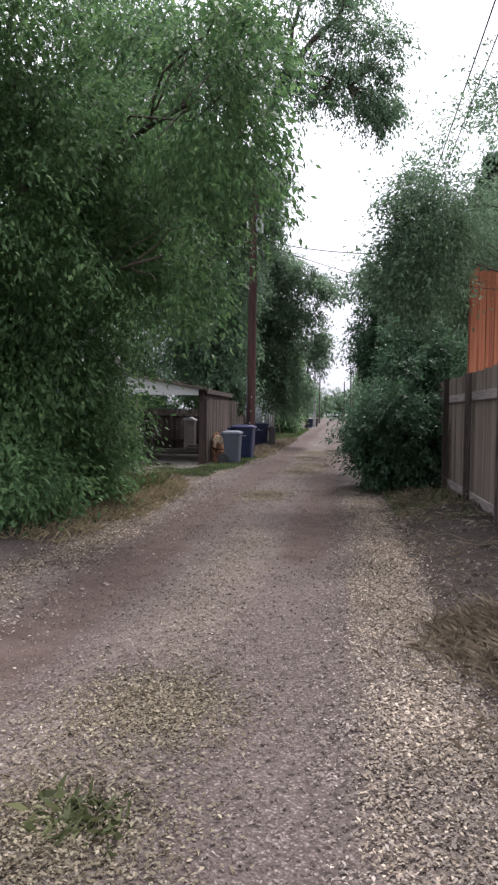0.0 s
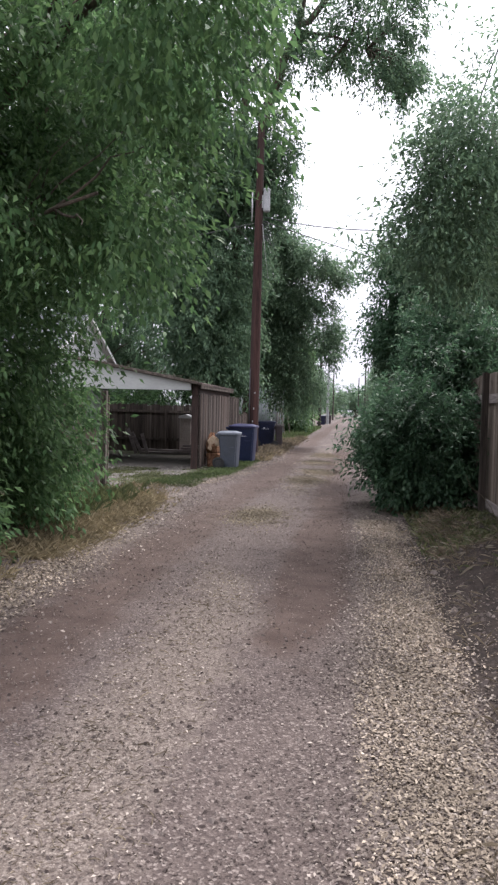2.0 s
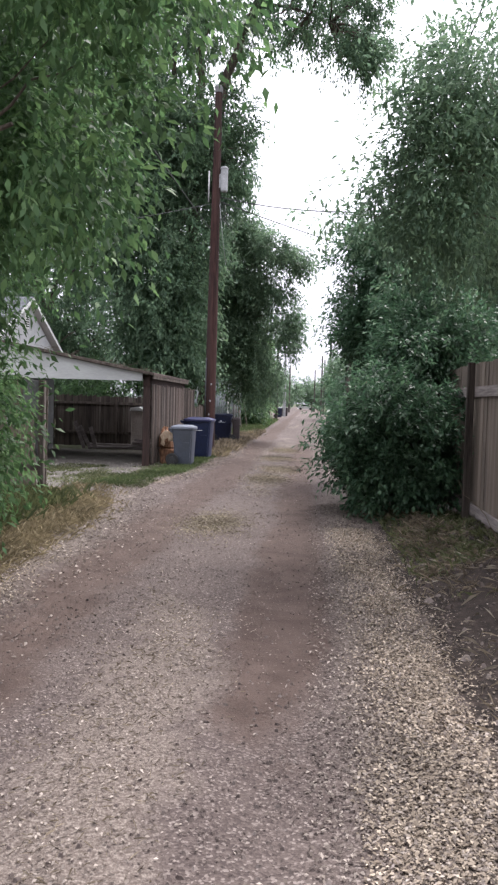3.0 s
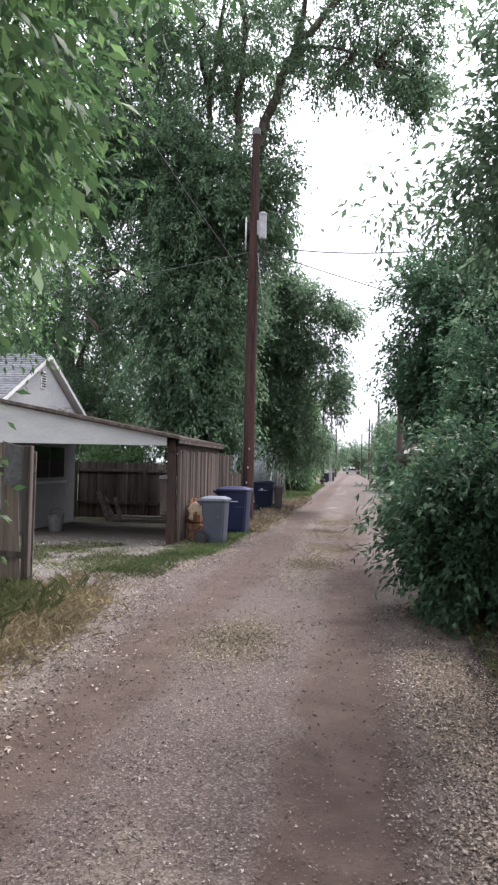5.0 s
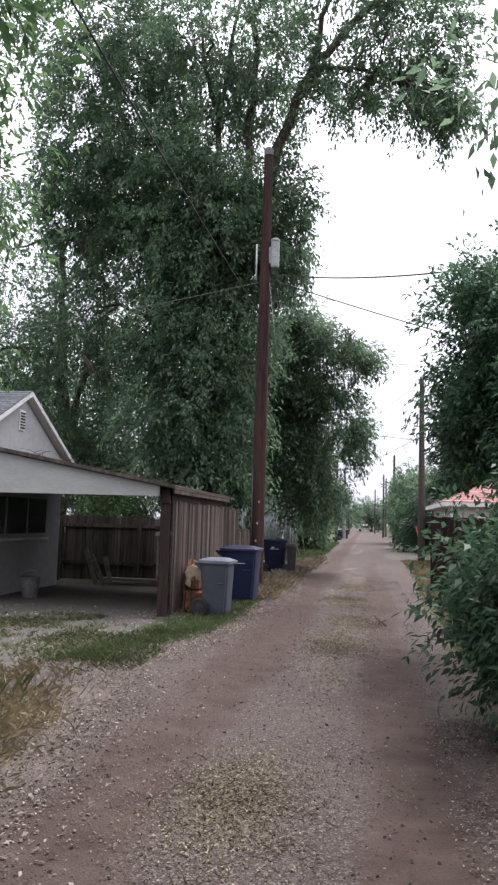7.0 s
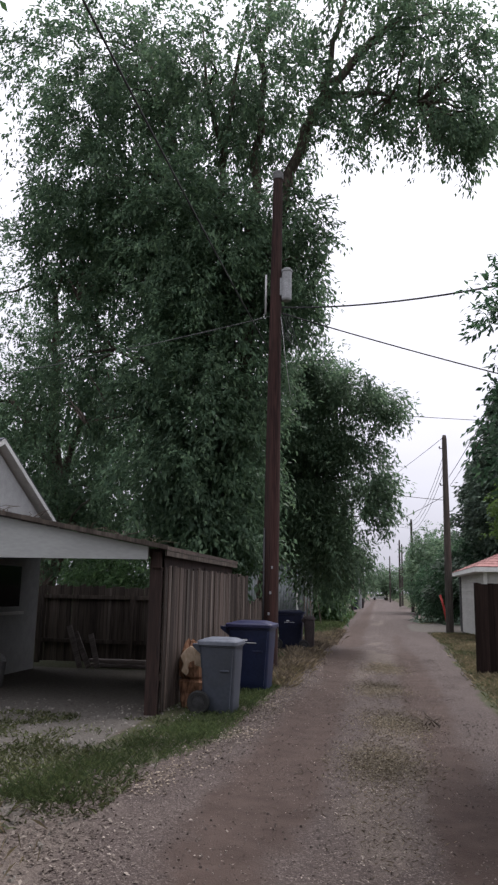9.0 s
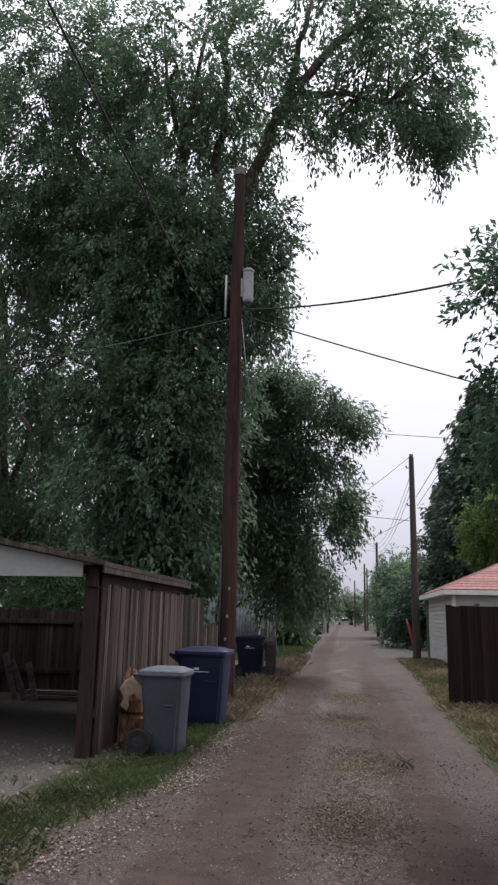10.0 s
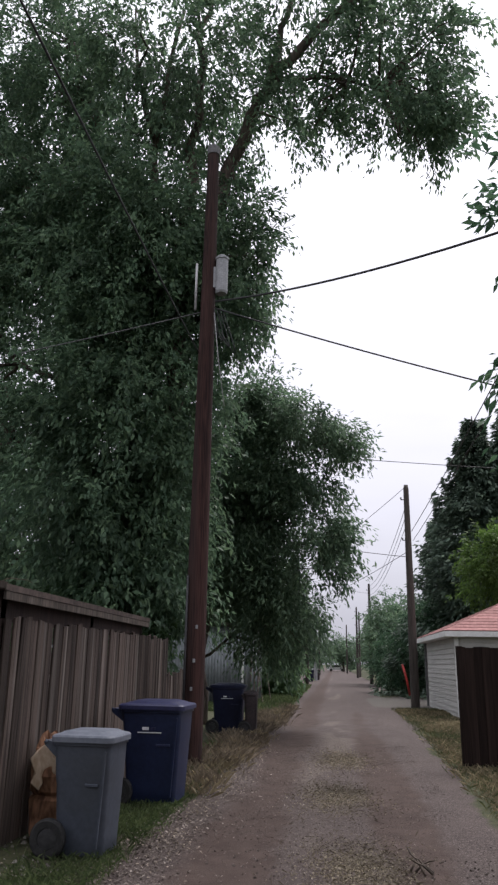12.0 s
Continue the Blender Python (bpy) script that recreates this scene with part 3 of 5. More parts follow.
# the dark tree beside the alley, with growth down to the ground
tree("elm_tree", (-4.9, 11.2), "dense dark green elm overhanging the alley verge", [
    ((-4.4, 10.3, 4.5), (2.0, 2.4, 2.6), 3.0, 0.41), ((-1.75, 9.2, 5.4), (1.2, 1.5, 1.35), 0.75, 0.53), ((-2.3, 9.6, 3.6), (0.9, 1.0, 0.7), 0.45, 0.47),
    ((-3.3, 12.2, 4.95), (1.15, 1.4, 1.25), 1.0, 0.45), ((-4.7, 11.2, 1.9), (1.4, 2.4, 1.8), 2.0, 0.4), ((-3.9, 13.2, 6.6), (1.6, 1.8, 1.6), 1.0, 0.45),
    ((-5.4, 8.6, 7.2), (3.0, 2.8, 3.0), 2.2, 0.43), ((-5.6, 15.6, 5.0), (1.7, 2.0, 1.9), 1.0, 0.46),
    ((-4.4, 10.5, 0.8), (1.0, 2.8, 0.8), 0.9, 0.4), ((-7.5, 12, 4.5), (2.2, 3.0, 4.0), 1.0, 0.48)],
    215000, 0.1, LEAF_ELM, 0.26, (-5.2, 11.4, 6.5), 11, gap=0.43, clump=20, spread=0.5, droop=0.45, slim=0.2)
# the tall tree behind the utility pole
LOWER_CROWN = [
    ((-5.7, 32.2, 6.3), (2.2, 2.3, 4.0), 3.4, 0.36),
    ((-5.9, 32.4, 11.0), (2.4, 2.6, 2.8), 2.6, 0.38),
    ((-3.2, 32.0, 10.6), (0.9, 1.1, 2.4), 0.6, 0.46),
    ((-8.8, 32.8, 8.5), (1.9, 2.0, 3.0), 0.7, 0.47),
    ((-5.3, 31.8, 3.6), (1.4, 1.4, 1.6), 0.8)]
UPPER_CROWN = [
    ((-5.0, 32.3, 16.4), (3.6, 3.2, 2.4), 1.5, 0.45),
    ((0.6, 31.3, 16.0), (1.9, 1.9, 1.8), 0.75, 0.5),
    ((1.2, 31.0, 13.75), (1.2, 1.1, 0.85), 0.4, 0.46),
    ((-1.4, 31.6, 14.8), (1.2, 1.3, 0.7), 0.2, 0.5),
    ((-1.0, 31.0, 19.0), (3.2, 3.0, 1.6), 0.6, 0.5),
    ((-8.8, 32.5, 14.5), (2.6, 2.6, 3.4), 1.3, 0.45),
    ((-9.8, 32.8, 18.0), (3.0, 2.8, 2.4), 1.1, 0.44),
    ((-9.6, 33.2, 12.6), (2.3, 2.2, 2.4), 1.0, 0.44)]
MAIN_STEMS = [
    ([(-4.6, 32.2, 9.3), (-3.8, 32, 11.8), (-2.9, 32, 15.0), (-2.0, 31.8, 16.4), (-0.5, 31.5, 17.5), (0.1, 31.3, 18.8)], 0.24),
    ([(-2.9, 32, 14.8), (-2.3, 32.2, 16.6), (-1.9, 32.2, 18.8), (-1.8, 32.3, 20.5)], 0.13),
    ([(-2.4, 31.9, 15.9), (-1.2, 31.6, 15.6), (0.2, 31.2, 14.8)], 0.08),
    ([(-4.6, 32.2, 9.2), (-4.5, 32.3, 12.5), (-4.3, 32.2, 15.9), (-4.1, 32.2, 19.5)], 0.22),
    ([(-5.0, 32.3, 8.5), (-5.5, 32.3, 12.8), (-5.4, 32.3, 15.1), (-4.8, 32.2, 18.6)], 0.17)]
SIDE_STEMS = [
    ([(-5.4, 32.3, 14.6), (-6.0, 32.2, 16.4), (-6.1, 32.0, 18.6)], 0.09),
    ([(-5.0, 32.4, 7.5), (-6.6, 32.4, 10.5), (-7.3, 32.5, 12.8), (-7.0, 32.6, 15.0), (-8.0, 32.6, 18.2)], 0.16),
    ([(-5.0, 32.4, 7.0), (-7.0, 32.6, 8.0), (-8.6, 32.6, 8.6), (-9.8, 32.6, 10.2)], 0.11),
    ([(-5.2, 32.2, 5.0), (-7.4, 32.0, 6.6), (-9.0, 31.8, 6.2)], 0.08)]
tree("cottonwood_tree", (-5.4, 32.6), "tall old tree with dark leaning trunk and broad crown", LOWER_CROWN + UPPER_CROWN,
    250000, 0.165, LEAF_BIG, 0.46, (-4.6, 32.2, 9.5), 23, gap=0.42, clump=34, spread=0.62, boughs=6, droop=0.6, grain=1.9, stems=MAIN_STEMS + SIDE_STEMS)
tree("elm_tree", (-11.5, 35.5), "broad leafy tree with sky showing through branches", [
    ((-10.6, 35, 6.4), (2.6, 2.4, 3.6), 2), ((-13.5, 36, 8), (3.4, 3.2, 4.4), 2), ((-9.5, 34.5, 3.6), (2.2, 2, 1.8), 0.9, 0.42), ((-16.5, 35, 5.5), (3.5, 3, 4), 1.4), ((-11.5, 34, 12), (2.6, 2.6, 2.2), 0.5)],
    66000, 0.165, LEAF_BIG, 0.35, (-11.8, 35.6, 9.5), 31, gap=0.47, clump=18, spread=0.6)
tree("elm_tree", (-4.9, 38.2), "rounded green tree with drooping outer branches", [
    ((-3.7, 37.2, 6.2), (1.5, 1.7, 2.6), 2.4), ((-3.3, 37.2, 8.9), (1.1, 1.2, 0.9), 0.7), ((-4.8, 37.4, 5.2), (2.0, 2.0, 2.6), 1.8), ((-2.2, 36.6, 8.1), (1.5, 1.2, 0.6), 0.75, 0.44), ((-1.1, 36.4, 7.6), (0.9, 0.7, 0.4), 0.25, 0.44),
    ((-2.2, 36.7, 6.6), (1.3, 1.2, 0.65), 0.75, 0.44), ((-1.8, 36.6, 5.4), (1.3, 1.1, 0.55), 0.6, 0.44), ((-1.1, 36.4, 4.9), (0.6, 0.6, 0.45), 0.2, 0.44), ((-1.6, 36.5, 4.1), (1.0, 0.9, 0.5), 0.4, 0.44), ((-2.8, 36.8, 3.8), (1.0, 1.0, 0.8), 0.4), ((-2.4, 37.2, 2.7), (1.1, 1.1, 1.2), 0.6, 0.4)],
    74000, 0.165, LEAF_HAZED, 0.24, (-4.4, 38, 6), 37, gap=0.41, clump=20, spread=0.6, droop=0.6, slim=0.18, shell=0.55)
tree("shrub", (-6.3, 31.0), "green shrub growing behind the carport fence", [((-6.2, 30.9, 1.7), (1.9, 0.9, 1.1), 1), ((-7.9, 31.2, 1.8), (1.2, 0.9, 1.2), 0.7)], 14000, 0.12, LEAF_ELM, 0.06, (-6.3, 31, 1.8), 47, category="shrub", gap=0.34)
# the tall shrub that leans over the alley, and the tree behind the fence
tree("shrub", (1.5, 16.5), "dense dark green shrub leaning over the alley edge", [
    ((1.4, 16.2, 1.05), (1.15, 1.2, 1.2), 2.8, 0.34), ((1.1, 17.2, 1.15), (0.95, 1.0, 1.0), 0.9, 0.36), ((2.1, 17.2, 1.6), (1.1, 1.3, 1.3), 1.2, 0.38), ((2.1, 18.6, 2.9), (1.15, 1.5, 1.4), 2.0, 0.36), ((1.75, 17.7, 2.45), (0.85, 1.0, 0.8), 0.9, 0.34)],
    92000, 0.1, LEAF_SHRUB, 0.08, (1.6, 16.9, 1.6), 41, category="shrub", gap=0.38, clump=18, spread=0.3)
tree("elm_tree", (2.6, 21.4), "round-crowned dark green tree reaching over the alley edge", [
    ((1.95, 21.1, 4.2), (1.5, 1.6, 1.6), 2.8, 0.33), ((2.7, 21.4, 5.3), (1.4, 1.5, 1.2), 1.3, 0.36), ((1.25, 20.9, 3.3), (0.8, 0.9, 0.7), 0.8, 0.32), ((1.05, 21.0, 4.6), (0.75, 0.9, 1.0), 0.9, 0.32), ((3.5, 21.8, 3.9), (1.4, 1.5, 1.5), 0.9, 0.4)],
    88000, 0.1, LEAF_SHRUB, 0.12, (2.4, 21.3, 4.2), 44, gap=0.36, clump=20, spread=0.32)
tree("elm_tree", (4.3, 13.2), "thin pale green tree behind the board fence", [
    ((4.2, 14.9, 5.3), (1.9, 1.9, 1.9), 1.6), ((3.0, 12.6, 6.1), (1.4, 1.3, 1.1), 0.9), ((1.7, 12.8, 5.3), (0.9, 0.9, 0.9), 0.55), ((0.0, 13.2, 3.9), (0.45, 0.3, 0.2), 0.02, 0.25), ((2.1, 15.2, 4.3), (1.1, 1.0, 1.0), 0.9, 0.42), ((1.25, 13.2, 4.4), (0.85, 0.9, 1.1), 1.0, 0.42), ((4.8, 16, 4.6), (1.6, 1.8, 1.5), 0.5)],
    58000, 0.085, LEAF_HAZED, 0.13, (4.1, 13.4, 5.0), 43, gap=0.46, clump=16, spread=0.4)

# spruces, light tree and bushes past the garage, and the far end of the alley
spruce("spruce_tree", (7.6, 61.5), "tall dark spruce behind the white garage", 16.5, 5.4, 51, 60000)
spruce("spruce_tree", (12.0, 63), "tallest dark spruce behind the white garage", 23, 7.0, 52, 70000)
spruce("spruce_tree", (6.4, 69), "smaller dark spruce beside the crossing", 12.5, 4.2, 58, 34000)
tree("maple_tree", (9.4, 53.5), "light green rounded tree behind the garage", [((7.5, 53.5, 6.1), (2.5, 2.2, 2.2), 2), ((10.5, 54, 5.2), (2.6, 2, 2.2), 1.5)], 28000, 0.22, LEAF_LIGHT, 0.18, (9.3, 53.5, 5), 53, gap=0.36, spread=0.6)
tree("shrub", (3.9, 63), "large dark green bush beside the gravel crossing", [((3.9, 62.5, 2.4), (1.9, 2.4, 2.4), 2), ((5.6, 64, 3.4), (2.2, 2.4, 3.0), 2), ((2.7, 66, 1.8), (1.4, 2.2, 1.7), 1)], 36000, 0.2, LEAF_SHRUB, 0.14, (4.2, 63, 3), 54, category="shrub", gap=0.33, spread=0.5)
tree("elm_tree", (3.8, 82), "pale green tree over the far alley", [((3.4, 80, 3.6), (1.9, 2.6, 2.6), 2), ((4.6, 86, 4.6), (2.6, 3, 3.2), 2)], 20000, 0.28, LEAF_HAZED, 0.2, (3.8, 82, 4), 55, gap=0.4, spread=0.7)
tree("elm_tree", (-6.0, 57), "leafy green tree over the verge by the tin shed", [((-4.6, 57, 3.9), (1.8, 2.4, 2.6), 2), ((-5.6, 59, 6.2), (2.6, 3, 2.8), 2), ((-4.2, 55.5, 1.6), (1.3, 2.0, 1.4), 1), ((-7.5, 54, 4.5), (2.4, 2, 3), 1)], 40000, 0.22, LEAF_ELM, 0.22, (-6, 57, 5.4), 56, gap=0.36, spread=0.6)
tree("elm_tree", (-6.5, 76), "leafy green tree over the far alley", [((-5.4, 76, 4.5), (2.4, 4, 3.4), 2), ((-7, 80, 6), (3, 4, 3.4), 2)], 22000, 0.3, LEAF_HAZED, 0.25, (-6.5, 76, 5), 57, gap=0.38, spread=0.8)
rngf = np.random.default_rng(5)
for k in range(16):
    fx, fy = [(-11, 118), (-9.5, 140), (-8, 165), (-5.5, 190), (1.0, 200), (7.5, 185), (8.5, 158), (8.0, 132), (7.0, 108), (-16, 100), (14, 98), (-20, 62), (18, 76), (-19, 45), (20, 48), (-12, 88)][k]
    s = 1.0 + 0.3 * rngf.random()
    tree("elm_tree", (fx, fy), "distant leafy green tree in the neighbourhood", [((fx, fy, 5.2 * s), (3.2 * s, 3.2 * s, 3.2 * s), 2), ((fx + 1.5, fy - 1, 3.4 * s), (2.4, 2.4, 2.2), 1), ((fx - 1.8, fy + 1, 4.2 * s), (2.4, 2.6, 2.6), 1)], 6500, 0.5, LEAF_HAZED, 0.25, (fx, fy, 4.5 * s), 60 + k, limbs=k > 8, boughs=4, gap=0.33, spread=1.0, clump=14)
link("backdrop", quads_mesh("backdrop", crown_leaves(np.random.default_rng(9), [((-60 + 12 * i, 260 + (i % 3) * 9, 4.0), (9, 7, 5.5), 1) for i in range(11)], 16000, 1.0, gap=0.2, spread=1.6)[0]), LEAF_HAZED)
tagged(bpy.data.objects["backdrop"], "far line of green trees closing the alley", "trees", kind="stuff")

# ---------------------------------------------------------------- board fences
def board_mesh(name, w, d, jag):
    """A board one metre high with a slightly uneven top and softened long edges."""
    c = min(w, d) * 0.2
    out = [(-w / 2 + c, -d / 2), (w / 2 - c, -d / 2), (w / 2, -d / 2 + c), (w / 2, d / 2), (-w / 2, d / 2), (-w / 2, -d / 2 + c)]
    n = len(out)
    v = [(x, y, 0) for x, y in out] + [(x, y, 1 + jag * (x / w + 0.5)) for x, y in out]
    f = [tuple(range(n))[::-1], tuple(range(n, 2 * n))] + [(i, (i + 1) % n, n + (i + 1) % n, n + i) for i in range(n)]
    return solid(v, f, name)


def fence(label, a, b, top, width, material, seed, bottom=0.03, gap=0.012, uneven=0.05, rails=(0.4, 1.5), posts=2.4, rail_side=1, post_material=None, rail_size=0.09, thick=0.022, name="board_fence", lean=0.8, post_top=0.0, rail_material=None, post_half=0.05, jags=(0.0, 0.012, -0.015, 0.03)):
    """Upright boards from a to b, with rails and posts on one side (rail_side 1: to the left of the way from a to b)."""
    rng = np.random.default_rng(seed)
    a, b = Vector((*a, 0)), Vector((*b, 0))
    L = (b - a).length
    turn = math.degrees(math.atan2(b.y - a.y, b.x - a.x))
    z0 = min(float(height(a.x, a.y)), float(height(b.x, b.y)))
    th = thing(name, (a.x, a.y, z0), label, "fence", turn=turn)
    meshes = [board_mesh("board", width - gap, thick, j) for j in jags]
    n = max(1, int(round(L / width)))
    for i in range(n):
        ob = link("board", meshes[rng.integers(len(jags))], material, th)
        h = top - bottom + uneven * rng.normal()
        ob.matrix_basis = pose((i + 0.5) * L / n, rng.normal() * 0.004, bottom + rng.random() * 0.02, 0, lean * rng.normal(), 2 * rng.normal()) @ Matrix.Diagonal((L / n / width, 1, h, 1))
    for r in rails:
        part("rail", cuboid(0, L, rail_side * (thick / 2 + 0.003), rail_side * (thick / 2 + 0.04), r - rail_size / 2, r + rail_size / 2, 0.006), rail_material or post_material or material, th)
    m = max(1, int(round(L / posts)))
    for i in range(m + 1):
        x = min(max(i * L / m, 0.055), L - 0.055)
        part("post", cuboid(x - post_half, x + post_half, rail_side * (thick / 2 + 0.042), rail_side * (thick / 2 + 0.142), -0.1, top + post_top + 0.02 * rng.normal(), 0.008), post_material or material, th)
    return th


# right-hand fence: rails and posts face the alley
fence("grey-brown board fence with exposed rails and posts", (2.16, 5.0), (2.16, 17.25), 2.28, 0.19, FENCE_GREY, 1, bottom=0.12, rails=(0.3, 1.9), posts=2.45, rail_side=1, post_material=FENCE_DARK, rail_material=RAIL, rail_size=0.14, uneven=0.004, lean=0.0, gap=0.004, jags=(0.0, 0.003), post_half=0.03)
# red cedar panel that rises behind it
fence("tall orange-red cedar board panel behind the grey fence", (2.3, 13.85), (6.1, 13.85), 4.0, 0.14, CEDAR, 2, bottom=0.1, rails=(0.5, 2.0, 3.5), rail_side=1, uneven=0.01, lean=0.1, gap=0.004, name="tall_fence")
# old fence by the driveway, with a grey board hung on it
fence("old weathered board fence end beside the driveway", (-4.5, 16.68), (-9.4, 16.9), 1.92, 0.17, FENCE_GREY, 3, rails=(0.45, 1.6), rail_side=1, post_material=FENCE_DARK, uneven=0.04, lean=1.0)
flap = thing("board_sheet", (-4.72, 16.6, 1.42), "dark grey sheet hung on the old fence", "board")
part("sheet", prism([(-0.2, 0.02), (0.17, -0.03), (0.2, 0.5), (-0.16, 0.56)], "y", -0.012, 0.012), FLAP, flap)
part("batten", cuboid(-0.15, 0.18, 0.013, 0.035, 0.44, 0.5, 0.004), FENCE_DARK, flap)

# ---------------------------------------------------------------- small garage and carport
def courses(parent, material, along, low, high, length, rise_dir, n, name="shingle_course"):
    """Overlapping shingle courses on a slope: each a thin slab along one axis."""
    low, high, along = Vector(low), Vector(high), Vector(along)
    up = (high - low)
    nrm = along.cross(up).normalized()
    if nrm.z < 0:
        nrm = -nrm
    for i in range(n):
        p, q = low + up * (i / n), low + up * (min(1.0, (i + 1.25) / n))
        v = []
        for w in (0, 1):
            for s, t in ((p, 0.022), (q, 0.008)):
                v += [s + along * length * w, s + along * length * w + nrm * t]
        f = [(0, 1, 3, 2), (4, 6, 7, 5), (0, 4, 5, 1), (2, 3, 7, 6), (1, 5, 7, 3), (0, 2, 6, 4)]
        ob = link(name, solid(v, f, name), material, parent)


garage = thing("garage", (-8.3, 25.7, 0.0), "small pale grey garage with gable and shingle roof", "building")
part("gable_wall", prism([(-2.35, -0.1), (2.35, -0.1), (2.35, 3.1), (0, 4.36), (-2.35, 3.1)], "x", -0.16, 0.0), PAINT_GREY, garage)
part("wall", cuboid(-6.2, -0.165, -2.35, -2.2, -0.1, 3.08), PAINT_GREY, garage)
part("wall", cuboid(-6.2, -0.165, 2.2, 2.35, -0.1, 3.08), PAINT_GREY, garage)
part("wall", cuboid(-6.35, -6.2, -2.35, 2.35, -0.1, 3.08), PAINT_GREY, garage)
for s in (-1, 1):
    roof = part("roof", prism([(s * 2.72, 3.0), (0, 4.42), (0, 4.53), (s * 2.72, 3.11)], "x", -6.6, 0.16), PAINT_WHITE, garage, "white roof edge boards")
    courses(roof, SHINGLE_GREY, (1, 0, 0), (-6.6, s * 2.74, 3.112), (-6.6, 0, 4.535), 6.78, s, 20)
    part("barge_board", prism([(s * 2.76, 2.98), (0, 4.42), (0, 4.52), (s * 2.76, 3.08)], "x", 0.162, 0.185), PAINT_WHITE, garage)
vent = part("gable_vent", cuboid(0.004, 0.03, -0.26, 0.02, 3.62, 4.08, 0.004), PAINT_WHITE, garage, "white slatted gable vent")
# dark strips laid on the vent stand in for shade between its slats
for i in range(6):
    part("slat", cuboid(0.031, 0.05, -0.225, -0.015, 3.665 + i * 0.066, 3.692 + i * 0.066), DARK_INSIDE, vent)
win = part("window", cuboid(0.004, 0.05, -1.78, 1.45, 1.2, 2.22, 0.01), PAINT_GREY, garage, "grey window frame with dark panes")
for i in range(3):
    part("pane", cuboid(0.051, 0.056, -1.68 + i * 1.05, -0.72 + i * 1.05, 1.32, 2.12), DARK_INSIDE, win)
part("window_sill", cuboid(0.051, 0.11, -1.84, 1.5, 1.16, 1.22, 0.008), PAINT_WHITE, win)

carport = thing("carport", (-6.0, 23.0, 0.0), "open lean-to carport with white sheet front and board side", "carport")
# sloped roof sheet: high at the garage, low at the alley
part("roof", prism([(-2.28, 3.076), (2.02, 2.27), (2.02, 2.33), (-2.28, 3.147)], "y", -0.18, 5.4), ROOF_TIN, carport, "rusty old roof sheet with debris")
part("fascia", prism([(-2.28, 2.14), (1.72, 2.14), (1.72, 2.32), (-2.28, 3.055)], "y", -0.1, -0.06), FASCIA, carport, "white sheet fascia")
part("drip_edge", prism([(-2.29, 3.086), (2.04, 2.28), (2.04, 2.34), (-2.29, 3.157)], "y", -0.21, -0.185), FENCE_DARK, carport)
part("beam", cuboid(1.76, 1.9, -0.02, 5.35, 2.02, 2.26, 0.01), POST_DARK, carport)
for y in (0.02, 2.7, 5.25):
    part("post", cuboid(1.72, 1.9, y, y + 0.14, -0.1, 2.3, 0.012), POST_DARK, carport)
for i in range(5):
    part("rafter", prism([(-2.25, 2.916), (1.75, 2.17), (1.75, 2.26), (-2.25, 3.056)], "y", 0.3 + i * 1.2, 0.35 + i * 1.2), POST_DARK, carport)
part("eave_board", cuboid(1.99, 2.015, -0.15, 5.38, 2.19, 2.268, 0.004), FENCE_DARK, carport)

fence("weathered reddish board wall along the carport side", (-4.06, 23.1), (-4.06, 30.2), 2.04, 0.15, FENCE_RED, 4, rails=(0.5, 1.7), rail_side=1, post_material=FENCE_DARK, uneven=0.016, lean=0.6, jags=(0.0, 0.006, -0.006, 0.012), name="board_wall")
fence("low weathered board fence beside the utility pole", (-4.1, 30.25), (-4.1, 32.7), 1.45, 0.15, FENCE_RED, 5, rails=(0.4, 1.2), rail_side=1, post_material=FENCE_DARK, uneven=0.03)
fence("dark old board fence behind the carport", (-8.9, 29.5), (-4.3, 29.5), 1.72, 0.16, FENCE_DARK, 6, rails=(0.5, 1.5), rail_side=-1, uneven=0.015, gap=0.003, lean=0.2)

# things kept in the carport
shelf = thing("timber_stack", (-6.1, 28.7, 0.02), "low stack of old planks on the carport floor", "timber")
for i, (x0, x1, y0, z) in enumerate(((-1.2, 0.9, 0.0, 0.0), (-1.1, 1.0, 0.18, 0.0), (-1.25, 0.8, 0.05, 0.09), (0.25, 0.95, -0.1, 0.18), (0.3, 0.9, 0.02, 0.27))):
    part("plank", cuboid(x0, x1, y0, y0 + 0.2, z, z + 0.07, 0.008), RAIL, shelf)
for i, (x, lean_by) in enumerate(((-7.35, 24), (-7.15, 30), (-6.95, 20))):
    pl = thing("leaning_plank", (x, 28.3, 0.03), "pale plank leaning in the carport corner", "plank", "planks leaning in the carport")
    ob = part("plank", cuboid(-0.06, 0.06, -0.015, 0.015, 0, 0.95 - 0.1 * i, 0.004), RAIL, pl)
    ob.matrix_basis = pose(0, 0, 0.01, -12, -lean_by, 0)
box = thing("narrow_cabinet", (-5.75, 29.1, 0.03), "narrow beige metal cabinet with a peaked top", "cabinet")
part("body", cuboid(-0.2, 0.2, -0.24, 0.24, 0.05, 1.26, 0.02), BEIGE, box)
part("top", prism([(-0.24, 1.262), (0.24, 1.262), (0.24, 1.3), (0.02, 1.4), (-0.22, 1.36)], "y", -0.27, 0.27), PAINT_WHITE, box)
part("plinth", cuboid(-0.19, 0.19, -0.23, 0.23, 0.0, 0.048), RUBBER, box)
pail = thing("metal_pail", (-7.55, 24.9, 0.02), "old grey metal pail on the carport floor", "pail")
